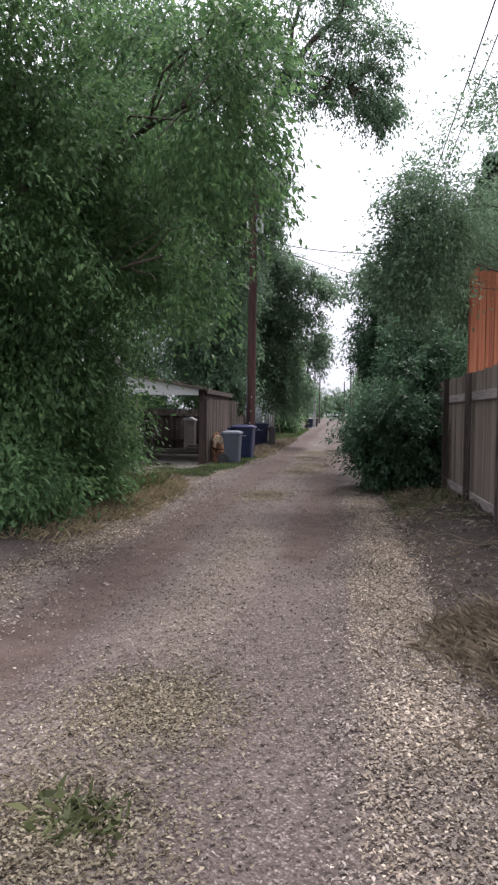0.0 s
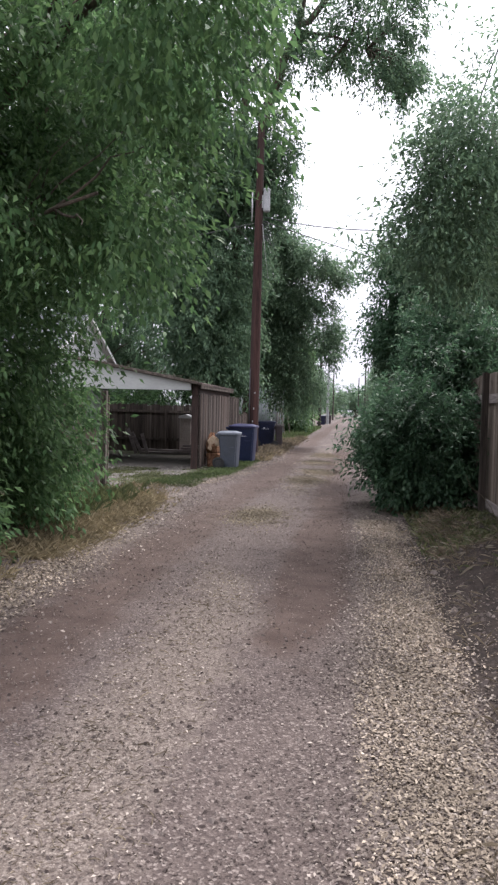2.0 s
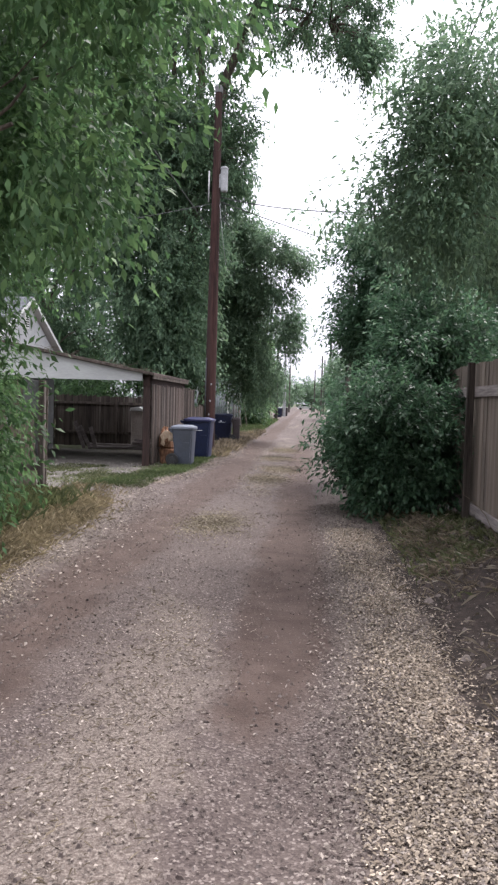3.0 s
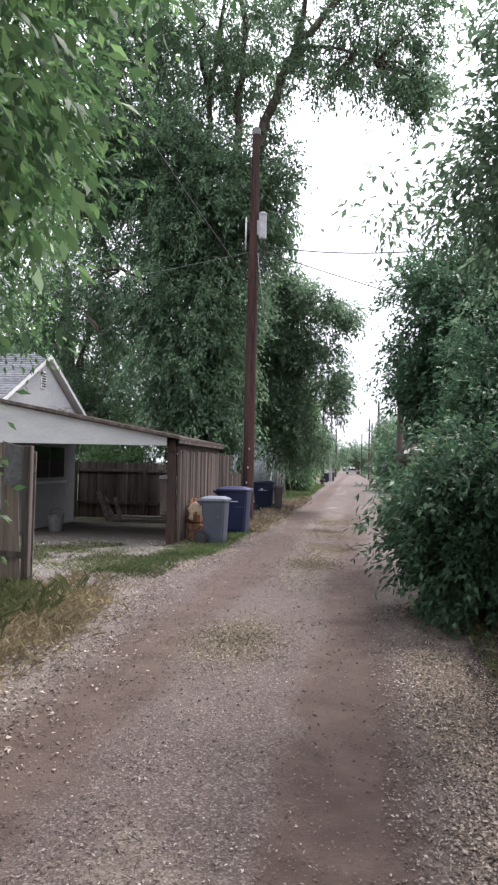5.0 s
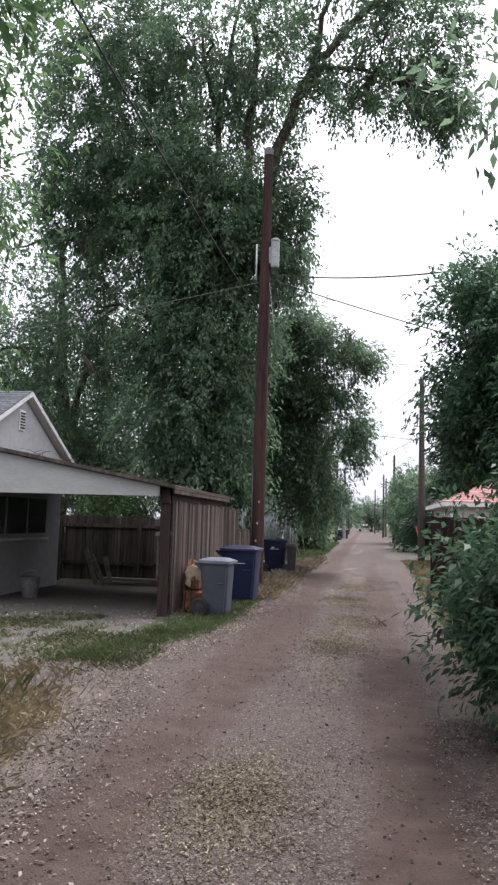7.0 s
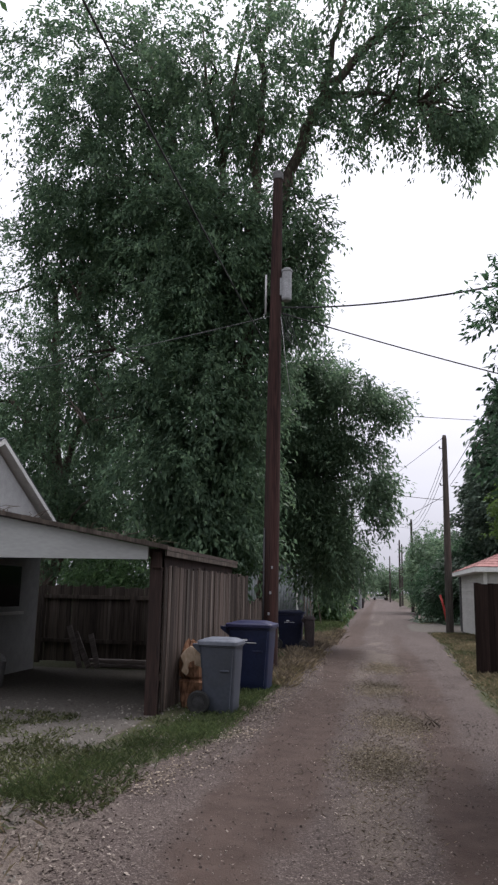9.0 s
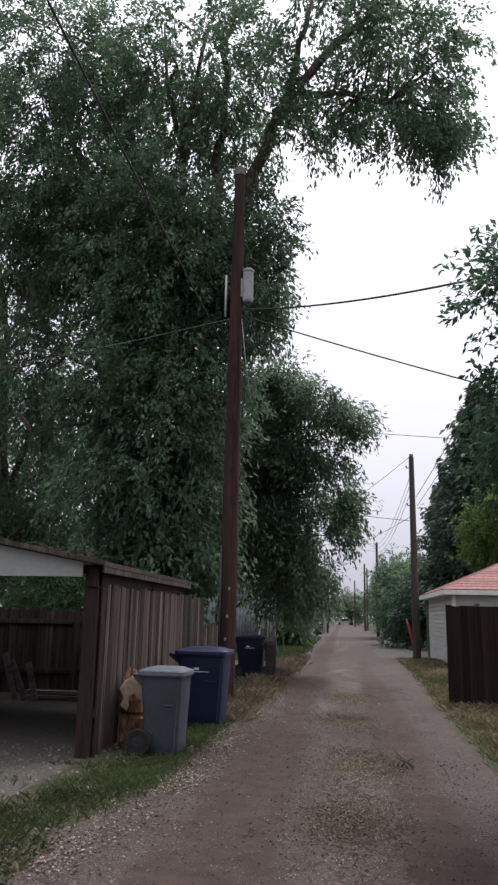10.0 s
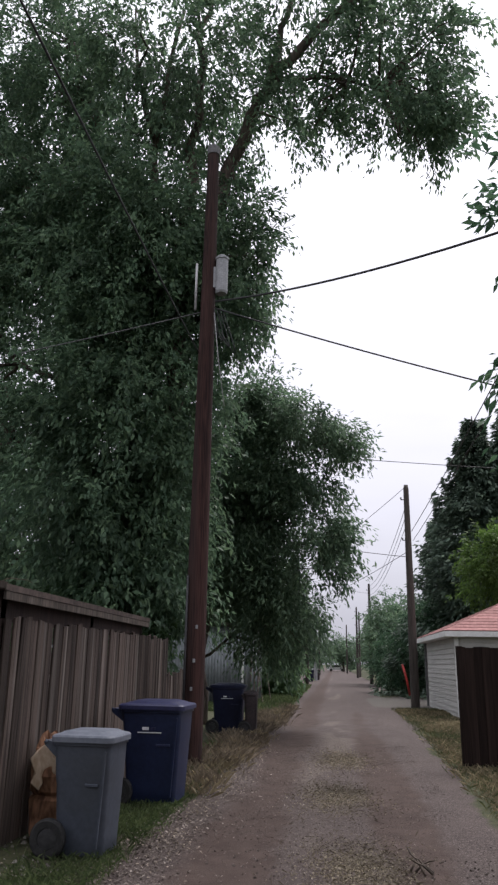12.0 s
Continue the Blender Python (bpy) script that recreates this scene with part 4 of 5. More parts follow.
part("body", loft([[(r * math.cos(a), r * math.sin(a), z) for a in np.linspace(0, 2 * math.pi, 18, endpoint=False)] for r, z in ((0.15, 0), (0.19, 0.3), (0.2, 0.42), (0.21, 0.43), (0.19, 0.43), (0.17, 0.1))]), FLAP, pail)
tube("handle", [(0.2 * math.cos(a), 0.03, 0.42 + 0.14 * math.sin(a)) for a in np.linspace(0, math.pi, 9)], 0.006, STEEL, pail, 6)

# ---------------------------------------------------------------- wheeled bins
def wheeled_bin(label, at, turn, dx, dy, h, body_m, lid_m, wheels=True, decal=True):
    """A two-wheeled refuse cart, its front towards +x and its handle and wheels towards -x."""
    z = float(height(*at[:2]))
    th = thing("wheeled_bin", (at[0], at[1], z), label, "bin", turn=turn)
    hb = h * 0.935
    rings = [rounded(0.02, dx * 0.36, dy * 0.38, 0.05, 0.02), rounded(0.05, dx * 0.385, dy * 0.4, 0.06, 0.02), rounded(hb * 0.18, dx * 0.4, dy * 0.41, 0.06, 0.015), rounded(hb * 0.62, dx * 0.44, dy * 0.445, 0.06, 0.01),
             rounded(hb * 0.66, dx * 0.45, dy * 0.455, 0.06, 0.008), rounded(hb * 0.94, dx * 0.475, dy * 0.475, 0.06), rounded(hb * 0.945, dx * 0.5, dy * 0.5, 0.065), rounded(hb, dx * 0.5, dy * 0.5, 0.065)]
    body = part("body", loft(rings), body_m, th)
    body.data.shade_smooth()
    body.modifiers.new("edges", "EDGE_SPLIT").split_angle = radians(28)
    e = hb + 0.003
    lid = part("lid", loft([rounded(e - 0.03, dx * 0.535, dy * 0.535, 0.075), rounded(e + 0.015, dx * 0.535, dy * 0.535, 0.075), rounded(e + 0.03, dx * 0.515, dy * 0.515, 0.075), rounded(e + 0.045, dx * 0.42, dy * 0.43, 0.09),
                            rounded(e + 0.055, dx * 0.40, dy * 0.41, 0.09), rounded(h, dx * 0.3, dy * 0.32, 0.08)]), lid_m, th, "moulded overhanging lid")
    lid.data.shade_smooth()
    lid.modifiers.new("edges", "EDGE_SPLIT").split_angle = radians(30)
    for s in (-1, 1):
        part("lid_rib", cuboid(-dx * 0.36, dx * 0.34, s * dy * 0.3 - 0.012, s * dy * 0.3 + 0.012, e + 0.044, e + 0.064, 0.005), lid_m, lid)
        part("side_rib", cuboid(dx * 0.1, dx * 0.32, s * dy * 0.435 - 0.018, s * dy * 0.435 + 0.018, hb * 0.6, hb * 0.625, 0.004), body_m, body)
        part("bracket", prism([(-dx * 0.46, hb * 0.84), (-dx * 0.46, hb * 0.96), (-dx * 0.66, hb * 0.985), (-dx * 0.66, hb * 0.94)], "y", s * dy * 0.36 - 0.02, s * dy * 0.36 + 0.02), body_m, body)
        # corner recess beside the front
        part("corner_rib", prism([(dx * 0.33, hb * 0.1), (dx * 0.36, hb * 0.1), (dx * 0.43, hb * 0.9), (dx * 0.40, hb * 0.9)], "y", s * dy * 0.475 - 0.02 if s > 0 else -dy * 0.475 - 0.005, s * dy * 0.475 + 0.005 if s > 0 else -dy * 0.475 + 0.02), body_m, body)
    tube("handle", [(-dx * 0.64, y, hb * 0.965) for y in (-dy * 0.42, -dy * 0.2, 0, dy * 0.2, dy * 0.42)], 0.016, body_m, th, 8)
    if wheels:
        tube("axle", [(-dx * 0.43, -dy * 0.53, 0.165), (-dx * 0.43, dy * 0.53, 0.165)], 0.012, STEEL, th, 8)
        for s in (-1, 1):
            y0 = s * dy * 0.52
            ring = [(0.145, -0.03), (0.165, -0.018), (0.165, 0.018), (0.145, 0.03), (0.09, 0.026), (0.09, -0.026)]
            wheel = part("wheel", loft([[(-dx * 0.43 + r * math.cos(a), y0 + w, 0.165 + r * math.sin(a)) for r, w in ring] for a in np.linspace(0, 2 * math.pi, 25)], cap=False), RUBBER, th, "black rubber wheel")
            part("hub", loft([[(-dx * 0.43 + r * math.cos(a), y0 + w, 0.165 + r * math.sin(a)) for a in np.linspace(0, 2 * math.pi, 16, endpoint=False)] for r, w in ((0.088, -0.02), (0.088, 0.02), (0.04, 0.026))] if s > 0 else [[(-dx * 0.43 + r * math.cos(a), y0 + w, 0.165 + r * math.sin(a)) for a in np.linspace(0, 2 * math.pi, 16, endpoint=False)] for r, w in ((0.088, 0.02), (0.088, -0.02), (0.04, -0.026))]), BLACK_PLASTIC, wheel)
    if decal:
        yy = -dy * 0.468
        part("printed_mark", cuboid(-0.1, -0.02, yy - 0.008, yy + 0.004, hb * 0.765, hb * 0.795, 0.002), DECAL, body, "white printed mark")
        part("printed_bar", cuboid(-0.16, 0.14, yy - 0.006, yy + 0.006, hb * 0.735, hb * 0.745), DECAL, body)
        part("printed_bar", cuboid(0.01, 0.06, yy - 0.008, yy + 0.004, hb * 0.77, hb * 0.795), LID_BLUE, body)
    return th


wheeled_bin("grey-blue wheeled bin on grass beside the board wall", (-3.29, 23.5), -4, 0.56, 0.54, 1.05, BIN_GREY, LID_GREY, decal=False)
wheeled_bin("navy blue wheeled bin with violet lid and white print", (-3.27, 26.15), -3, 0.79, 0.7, 1.2, BIN_BLUE, LID_BLUE)
wheeled_bin("dark navy wheeled bin past the utility pole", (-3.68, 35.9), 2, 0.84, 0.7, 1.17, BIN_NAVY, BIN_NAVY)
wheeled_bin("narrow dark brown bin beside the navy bin", (-3.06, 35.3), 5, 0.34, 0.4, 1.02, BIN_BROWN, BIN_BROWN, decal=False)
wheeled_bin("distant grey-blue wheeled bin on the verge", (-3.5, 92.5), 10, 0.84, 0.7, 1.15, BIN_NAVY, BIN_GREY, decal=False)
wheeled_bin("distant dark wheeled bin on the verge", (-3.0, 101), 0, 0.84, 0.7, 1.15, BIN_BROWN, BIN_BROWN, decal=False)
wheeled_bin("distant grey wheeled bin on the verge", (-3.4, 104), 0, 0.84, 0.7, 1.15, BIN_GREY, BIN_GREY, decal=False)

# split log standing between the wall and the grey bin
def split_log():
    rng = np.random.default_rng(77)
    th = thing("split_log", (-3.8, 24.0, float(height(-3.8, 24.0))), "rotten orange log with pale split face", "log")
    n = 20
    rings = []
    for z, r in ((0, 0.21), (0.08, 0.22), (0.2, 0.22), (0.36, 0.21), (0.4, 0.17), (0.44, 0.2), (0.58, 0.21), (0.72, 0.2), (0.82, 0.17), (0.9, 0.12), (0.94, 0.06)):
        rings.append([(r * (1 + 0.12 * math.sin(3 * a + z * 9) + 0.07 * rng.normal()) * math.cos(a) - 0.04 * z, r * (1 + 0.12 * math.sin(2 * a + z * 7) + 0.07 * rng.normal()) * math.sin(a), z + (0.03 * rng.normal() if z > 0.6 else 0)) for a in np.linspace(0, 2 * math.pi, n, endpoint=False)])
    part("trunk_piece", loft(rings), LOG_BARK, th)
    for dx, z, yaw, outline in ((-0.06, 0.52, 14, ((-0.07, 0), (-0.02, -0.06), (0.03, 0.03), (0.1, 0.05), (0.12, 0.16), (0.07, 0.24), (0.09, 0.33), (0.02, 0.38), (-0.04, 0.3), (-0.09, 0.22), (-0.06, 0.1))),
                                (0.1, 0.62, -12, ((-0.05, 0), (0.04, -0.03), (0.08, 0.1), (0.06, 0.2), (0.0, 0.25), (-0.05, 0.16)))):
        slab = prism(outline, "y", -0.03, 0.03)
        for v in slab.verts:
            v.co += Vector((rng.normal() * 0.006, rng.normal() * 0.008, rng.normal() * 0.008))
        bmesh.ops.bevel(slab, geom=slab.edges[:], offset=0.008, segments=1, affect="EDGES")
        part("split_face", slab, LOG_WOOD, th, "pale torn wood").matrix_basis = pose(dx, -0.19, z, 6, 0, yaw) @ Matrix.Diagonal((1.35, 1, 1, 1))


split_log()

# ---------------------------------------------------------------- utility poles and cables
def utility_pole(label, at, h, r, material, lean=(0.0, 0.0), pins=True):
    z = float(height(*at)) - 0.1
    th = thing("utility_pole", (*at, z), label, "pole", "poles along the alley")
    tube("pole", [(lean[0] * t, lean[1] * t, h * t) for t in (0, 0.02, 0.3, 0.6, 0.98, 1.0)], [r * 1.12, r * 1.06, r, r * 0.86, r * 0.68, r * 0.5], material, th, 16)
    if pins:
        for k, zz in enumerate((h * 0.93, h * 0.74)):
            tube("insulator", [(lean[0] * 0.9 - r * 0.7, 0, zz), (lean[0] * 0.9 - r * 0.7 - 0.1, 0, zz), (lean[0] * 0.9 - r * 0.7 - 0.13, 0, zz + 0.1)], [0.02, 0.03, 0.045], FLAP, th, 8)
    return th


pole = utility_pole("tall reddish-brown wooden utility pole behind the bins", (-3.4, 29.3), 12.0, 0.175, POLE_WOOD, (0.05, 0.0), pins=False)
part("pole_cap", loft([[(0.05 + r * math.cos(a), r * math.sin(a), z) for a in np.linspace(0, 2 * math.pi, 14, endpoint=False)] for r, z in ((0.13, 11.82), (0.13, 12.0), (0.07, 12.06), (0.02, 12.08))]), FLAP, pole, "grey metal pole cap")
can = part("transformer_can", loft([[(0.3 + r * math.cos(a), -0.05 + r * math.sin(a), z) for a in np.linspace(0, 2 * math.pi, 18, endpoint=False)] for r, z in ((0.1, 8.62), (0.12, 8.66), (0.12, 9.34), (0.135, 9.35), (0.135, 9.39), (0.08, 9.44))]), STEEL, pole, "pale grey metal can")
part("bracket", cuboid(0.1, 0.2, -0.09, -0.01, 8.75, 9.2, 0.01), STEEL, pole)
tube("conduit", [(-0.2, -0.05, z) for z in (8.3, 8.8, 9.3)], 0.025, CABLE_PALE, pole, 8)
tube("conduit", [(-0.13, -0.16, z) for z in (0.1, 1.5, 3.2)], 0.02, BLACK_PLASTIC, pole, 8)
for k in range(4):
    tube("drip_loop", [(0.17 + 0.05 * k + 0.22 * math.sin(t * math.pi) * (0.4 + 0.3 * k), -0.08, 8.3 - 0.55 * math.sin(t * math.pi) * (0.5 + 0.25 * k) - 0.5 * t) for t in np.linspace(0, 1, 9)], 0.008, BLACK_PLASTIC, pole, 5)
tube("ground_wire", [(0.18, -0.1, 8.2), (0.3, -0.2, 7.2), (0.42, -0.1, 6.3)], 0.007, CABLE_PALE, pole, 5)
for k, z in enumerate((1.3, 1.75, 2.3)):
    part("tag", cuboid(-0.02 + 0.03 * k, 0.02 + 0.03 * k, -0.2, -0.19, z, z + 0.06, 0.002), STEEL, pole)

for at, h, r, m, lab in (((2.2, 49.0), 9.35, 0.17, POLE_FAR, "dark wooden utility pole beside the gravel crossing"), ((2.25, 88.0), 9.0, 0.15, POLE_FAR, "distant wooden utility pole"), ((1.9, 118.0), 9.0, 0.15, POLE_FAR, "distant wooden utility pole"),
                         ((2.4, 124.0), 8.8, 0.14, POLE_FAR, "distant wooden utility pole"), ((1.3, 165.0), 9.0, 0.15, POLE_FAR, "distant wooden utility pole"), ((-3.6, 72.0), 8.8, 0.15, POLE_FAR, "distant wooden utility pole"),
                         ((-3.4, 84.0), 8.6, 0.15, POLE_FAR, "distant wooden utility pole"), ((-3.0, 98.0), 8.6, 0.17, STEEL, "distant pale utility pole"), ((-3.4, 140.0), 8.6, 0.15, POLE_FAR, "distant wooden utility pole"),
                         ((2.4, -18.0), 10.0, 0.17, POLE_FAR, "wooden utility pole at the alley edge"), ((-3.9, -14.0), 9.0, 0.17, POLE_FAR, "wooden utility pole at the alley edge")):
    utility_pole(lab, at, h, r, m)


def cable(a, b, sag, r=0.012, material=None, label="black overhead cable strung from the utility pole"):
    a, b = np.array(a, float), np.array(b, float)
    t = np.linspace(0, 1, 25)[:, None]
    p = a + (b - a) * t
    p[:, 2] -= sag * 4 * (t * (1 - t))[:, 0]
    ob = tube("cable", p, r, material or BLACK_PLASTIC, None, 6)
    return tagged(ob, label, "cable", "overhead cables")


cable((-3.2, 29.2, 8.35), (5.8, 19.3, 6.1), 0.55, 0.018)
cable((-3.2, 29.2, 8.2), (10.5, 29.6, 4.4), 0.25, 0.016)
cable((-3.5, 29.25, 8.15), (-19, 30.2, 6.2), 0.25, 0.01, FLAP, "grey overhead service cable to the houses")
cable((-3.5, 29.2, 7.3), (-3.8, -14, 8.0), 0.75, 0.014, BLACK_PLASTIC, "black overhead cable running along the alley")
cable((2.35, 48.9, 7.2), (2.1, -18, 9.8), 0.9, 0.014)
cable((2.4, 48.9, 6.8), (2.35, -18, 9.6), 0.8, 0.012)
cable((2.1, 48.9, 9.1), (-3.5, 72, 8.4), 0.2, 0.012)
cable((2.1, 48.9, 6.1), (-9, 44, 7.3), 0.2, 0.014)
cable((-10, 42, 9.6), (12, 45, 8.5), 0.15, 0.013)
for z in (7.5, 7.9, 8.3):
    cable((2.15, 49.1, z), (2.2, 88, z + 0.4), 0.8, 0.012)
cable((2.1, 48.9, 6.3), (-3.4, 84, 6.9), 0.3, 0.012)
cable((-3.5, 72, 7.8), (2.2, 88, 8.0), 0.15, 0.012)

# ---------------------------------------------------------------- tin shed past the pole
def corrugated(length, h, pitch=0.12, amp=0.02):
    n = int(length / pitch * 4)
    v, f = [], []
    for i in range(n + 1):
        x, y = length * i / n, amp * math.sin(i * math.pi / 2)
        v += [(x, y, 0), (x, y, h), (x, y + 0.012, 0), (x, y + 0.012, h)]
    for i in range(n):
        a, b = 4 * i, 4 * i + 4
        f += [(a, b, b + 1, a + 1), (a + 2, a + 3, b + 3, b + 2), (a + 1, b + 1, b + 3, a + 3), (a, a + 2, b + 2, b)]
    return solid(v, f, "corrugated_wall", True)


shed = thing("tin_shed", (-4.3, 46.5, 0.02), "blue-grey corrugated metal shed beside the alley", "shed")
link("wall", corrugated(3.6, 3.0), TIN, shed).matrix_basis = pose(-3.6, 0, 0)
link("wall", corrugated(4.6, 3.0), TIN, shed).matrix_basis = pose(0.02, 0.02, 0, 0, 0, 90)
link("wall", corrugated(3.6, 3.0), TIN, shed).matrix_basis = pose(-3.6, 4.65, 0)
link("wall", corrugated(4.6, 3.0), TIN, shed).matrix_basis = pose(-3.62, 0.02, 0, 0, 0, 90)
part("roof", prism([(-3.8, 3.15), (0.2, 3.02), (0.2, 3.08), (-3.8, 3.22)], "y", -0.2, 4.85), ROOF_TIN, shed)
part("corner_trim", cuboid(0.03, 0.07, -0.06, -0.02, 0.0, 3.0), FENCE_GREY, shed)
part("door_trim", cuboid(-0.32, -0.24, -0.07, -0.035, 0.9, 2.25, 0.005), PAINT_WHITE, shed, "white vertical trim")
part("door_trim", cuboid(0.06, 0.1, 0.9, 1.0, 0.0, 2.9, 0.005), FENCE_GREY, shed)
part("door_trim", cuboid(0.06, 0.1, 2.4, 2.5, 0.0, 2.9, 0.005), FENCE_GREY, shed)
for i in range(2):
    pl = thing("leaning_plank", (-3.85 + 0.1 * i, 47.4 + 2.6 * i, 0.02), "weathered plank leaning on the tin shed", "plank", "planks leaning on the shed")
    part("plank", cuboid(-0.015, 0.015, -0.06, 0.06, 0.0, 1.9, 0.004), FENCE_GREY, pl).matrix_basis = pose(0, 0, 0, 0, -9, 0)

pale_shed = thing("shed", (-7.0, 94, 0), "distant pale shed behind the verge", "shed")
part("wall", cuboid(-3.5, 2.2, 0, 5, -0.1, 2.6), PAINT_WHITE, pale_shed)
part("roof", prism([(-0.3, 2.6), (5.3, 2.6), (2.5, 3.9)], "x", -3.7, 2.4), SHINGLE_GREY, pale_shed)
part("door", cuboid(-2.4, 0.6, -0.04, -0.003, 0.0, 2.1, 0.01), SIDING, pale_shed)

# ---------------------------------------------------------------- right side past the shrub
fence("dark brown board gate panel facing the alley", (1.1, 30.15), (6.4, 30.5), 1.98, 0.14, GATE_BROWN, 8, rails=(0.4, 1.6), rail_side=1, uneven=0.002, lean=0.0, gap=0.002, jags=(0.0, 0.001), bottom=0.02, name="board_gate")

house = thing("garage", (3.0, 42.9, 0.0), "white-sided garage with a red hip roof", "building")
def lap_wall(parent, length, h, turn, at, n=15):
    """A wall of lapped siding boards."""
    core = part("wall", cuboid(0, length, 0.03, 0.14, -0.05, h), SIDING, parent)
    core.matrix_basis = pose(*at, 0, 0, turn)
    me = solid([(0, 0.028, 0), (length, 0.028, 0), (0, -0.03, 0), (length, -0.03, 0), (0, 0.0, h / n - 0.002), (length, 0.0, h / n - 0.002), (0, 0.028, h / n - 0.002), (length, 0.028, h / n - 0.002)],
               [(0, 1, 3, 2), (2, 3, 5, 4), (4, 5, 7, 6), (0, 6, 7, 1), (0, 2, 4, 6), (1, 7, 5, 3)], "siding_board")
    for i in range(n):
        link("siding_board", me, SIDING, core).matrix_basis = pose(0, 0, h * i / n)
lap_wall(house, 8.2, 2.6, -90, (0, 8.2, 0))
lap_wall(house, 6.0, 2.6, 0, (0.15, 0.0, 0))
part("wall", cuboid(6.02, 6.15, 0.15, 8.2, -0.05, 2.6), SIDING, house)
part("wall", cuboid(0.15, 6.0, 8.06, 8.2, -0.05, 2.6), SIDING, house)
part("corner_board", cuboid(-0.03, 0.1, -0.03, 0.1, 0.0, 2.6, 0.01), PAINT_WHITE, house)
part("door_frame", cuboid(0.75, 0.95, -0.05, -0.014, 0.0, 2.3, 0.01), FLAP, house)
part("big_door", cuboid(0.96, 3.8, -0.04, -0.014, 0.0, 2.2, 0.01), PAINT_WHITE, house)
part("downpipe", cuboid(-0.12, -0.03, 8.0, 8.1, 0.0, 2.6, 0.01), FLAP, house)
ov, e0, e1 = 0.4, 2.6, 2.78
part("fascia", cuboid(-ov, 6.15 + ov, -ov, 8.2 + ov, e0, e1, 0.01), PAINT_WHITE, house, "white eave boards")
hip = bmesh.new()
hv = [hip.verts.new(p) for p in ((-ov, -ov, e1 + 0.004), (6.15 + ov, -ov, e1 + 0.004), (6.15 + ov, 8.2 + ov, e1 + 0.004), (-ov, 8.2 + ov, e1 + 0.004), (3.07, 3.0, 4.3), (3.07, 5.2, 4.3))]
for ids in ((0, 1, 4), (1, 2, 5, 4), (2, 3, 5), (3, 0, 4, 5), (3, 2, 1, 0)):
    hip.faces.new([hv[i] for i in ids])
roof = part("roof", hip, SHINGLE_RED, house, "red shingle hip roof")
for i in range(14):
    f0, f1 = i / 14, (i + 1.15) / 14
    q = lambda a, b, f: Vector(a).lerp(Vector(b), min(f, 1.0))
    A, B, C, D, R1, R2 = (Vector(v) for v in ((-ov, -ov, e1), (6.15 + ov, -ov, e1), (6.15 + ov, 8.2 + ov, e1), (-ov, 8.2 + ov, e1), (3.07, 3.0, 4.3), (3.07, 5.2, 4.3)))
    lift = Vector((0, 0, 0.035))
    for P, Q, T, U in ((A, B, R1, R1), (D, A, R2, R1)):
        v = [q(P, T, f0) + lift, q(Q, U, f0) + lift, q(Q, U, f1) + lift * 0.5, q(P, T, f1) + lift * 0.5]
        v += [w - lift * 0.5 for w in v]
        link("shingle_course", solid(v, [(0, 1, 2, 3), (7, 6, 5, 4), (0, 4, 5, 1), (1, 5, 6, 2), (2, 6, 7, 3), (3, 7, 4, 0)], "shingle_course"), SHINGLE_RED, roof)

rod = thing("marker_post", (2.72, 59.4, 0.0), "leaning red marker post by the bushes", "post")
tube("post", [(0.25, 0, 0), (0.1, 0, 0.9), (-0.1, 0, 1.7)], 0.06, RED_PAINT, rod, 8)
part("foot", cuboid(0.12, 0.38, -0.12, 0.12, 0, 0.06, 0.01), FLAP, rod)

car = thing("parked_car", (-0.6, 205, 0.0), "distant white parked car across the alley", "car")
part("body", prism([(-2.1, 0.3), (2.1, 0.3), (2.15, 0.8), (1.3, 0.95), (0.7, 1.45), (-1.2, 1.45), (-1.9, 0.95), (-2.15, 0.85)], "y", -0.85, 0.85), CAR_WHITE, car)
part("window", prism([(-1.1, 0.98), (1.05, 0.98), (0.6, 1.38), (-1.05, 1.38)], "y", -0.86, -0.852), DARK_INSIDE, car)
for x in (-1.3, 1.3):
    for y in (-0.78, 0.78):
        tube("wheel", [(x, y - 0.09, 0.32), (x, y + 0.09, 0.32)], 0.32, RUBBER, car, 16)

# ---------------------------------------------------------------- ground cover
def blades(name, label, spots, h, material, seed, lean=0.5, width=0.007, category="grass"):
    rng = np.random.default_rng(seed)
    p = np.column_stack([spots, height(spots[:, 0], spots[:, 1])])
    n = len(p)
    d = unit(np.column_stack([rng.normal(size=(n, 2)) * lean, np.ones(n)]))
    s = unit(np.cross(d, rng.normal(size=(n, 3))))
    L = (h * (0.4 + 0.9 * rng.random(n)))[:, None]
    w = width * (0.7 + 0.6 * rng.random(n))[:, None]
    sagv = np.column_stack([d[:, :2] * 0.6, -0.25 * np.ones(n)]) * L
    v = np.stack([p - s * w, p + s * w, p + d * L * 0.6 + s * w * 0.8, p + d * L + sagv * 0.5], 1)
    ob = link(name, quads_mesh(name, v), material)
    return tagged(ob, label, category, kind="stuff")


def scatter(rng, n, x0, x1, y0, y1, keep):
    p = np.column_stack([x0 + (x1 - x0) * rng.random(n), y0 + (y1 - y0) * rng.random(n)])
    return p[rng.random(n) < keep(p[:, 0], p[:, 1])]


rg = np.random.default_rng(3)
blades("green_grass", "short green grass along the board wall", scatter(rg, 100000, -4.4, -2.4, 18.5, 34.5, lambda x, y: np.exp(-((x - (road_left(y) - 0.35)) / 0.38) ** 2) * (0.3 + 0.7 * step(0.3, 0.55, rough_fuzz(x * 1.2, y, 61))) * step(0.0, 0.4, road_left(y) - x + 0.15)), 0.1, GRASS_GREEN, 1, 0.6, 0.0032)
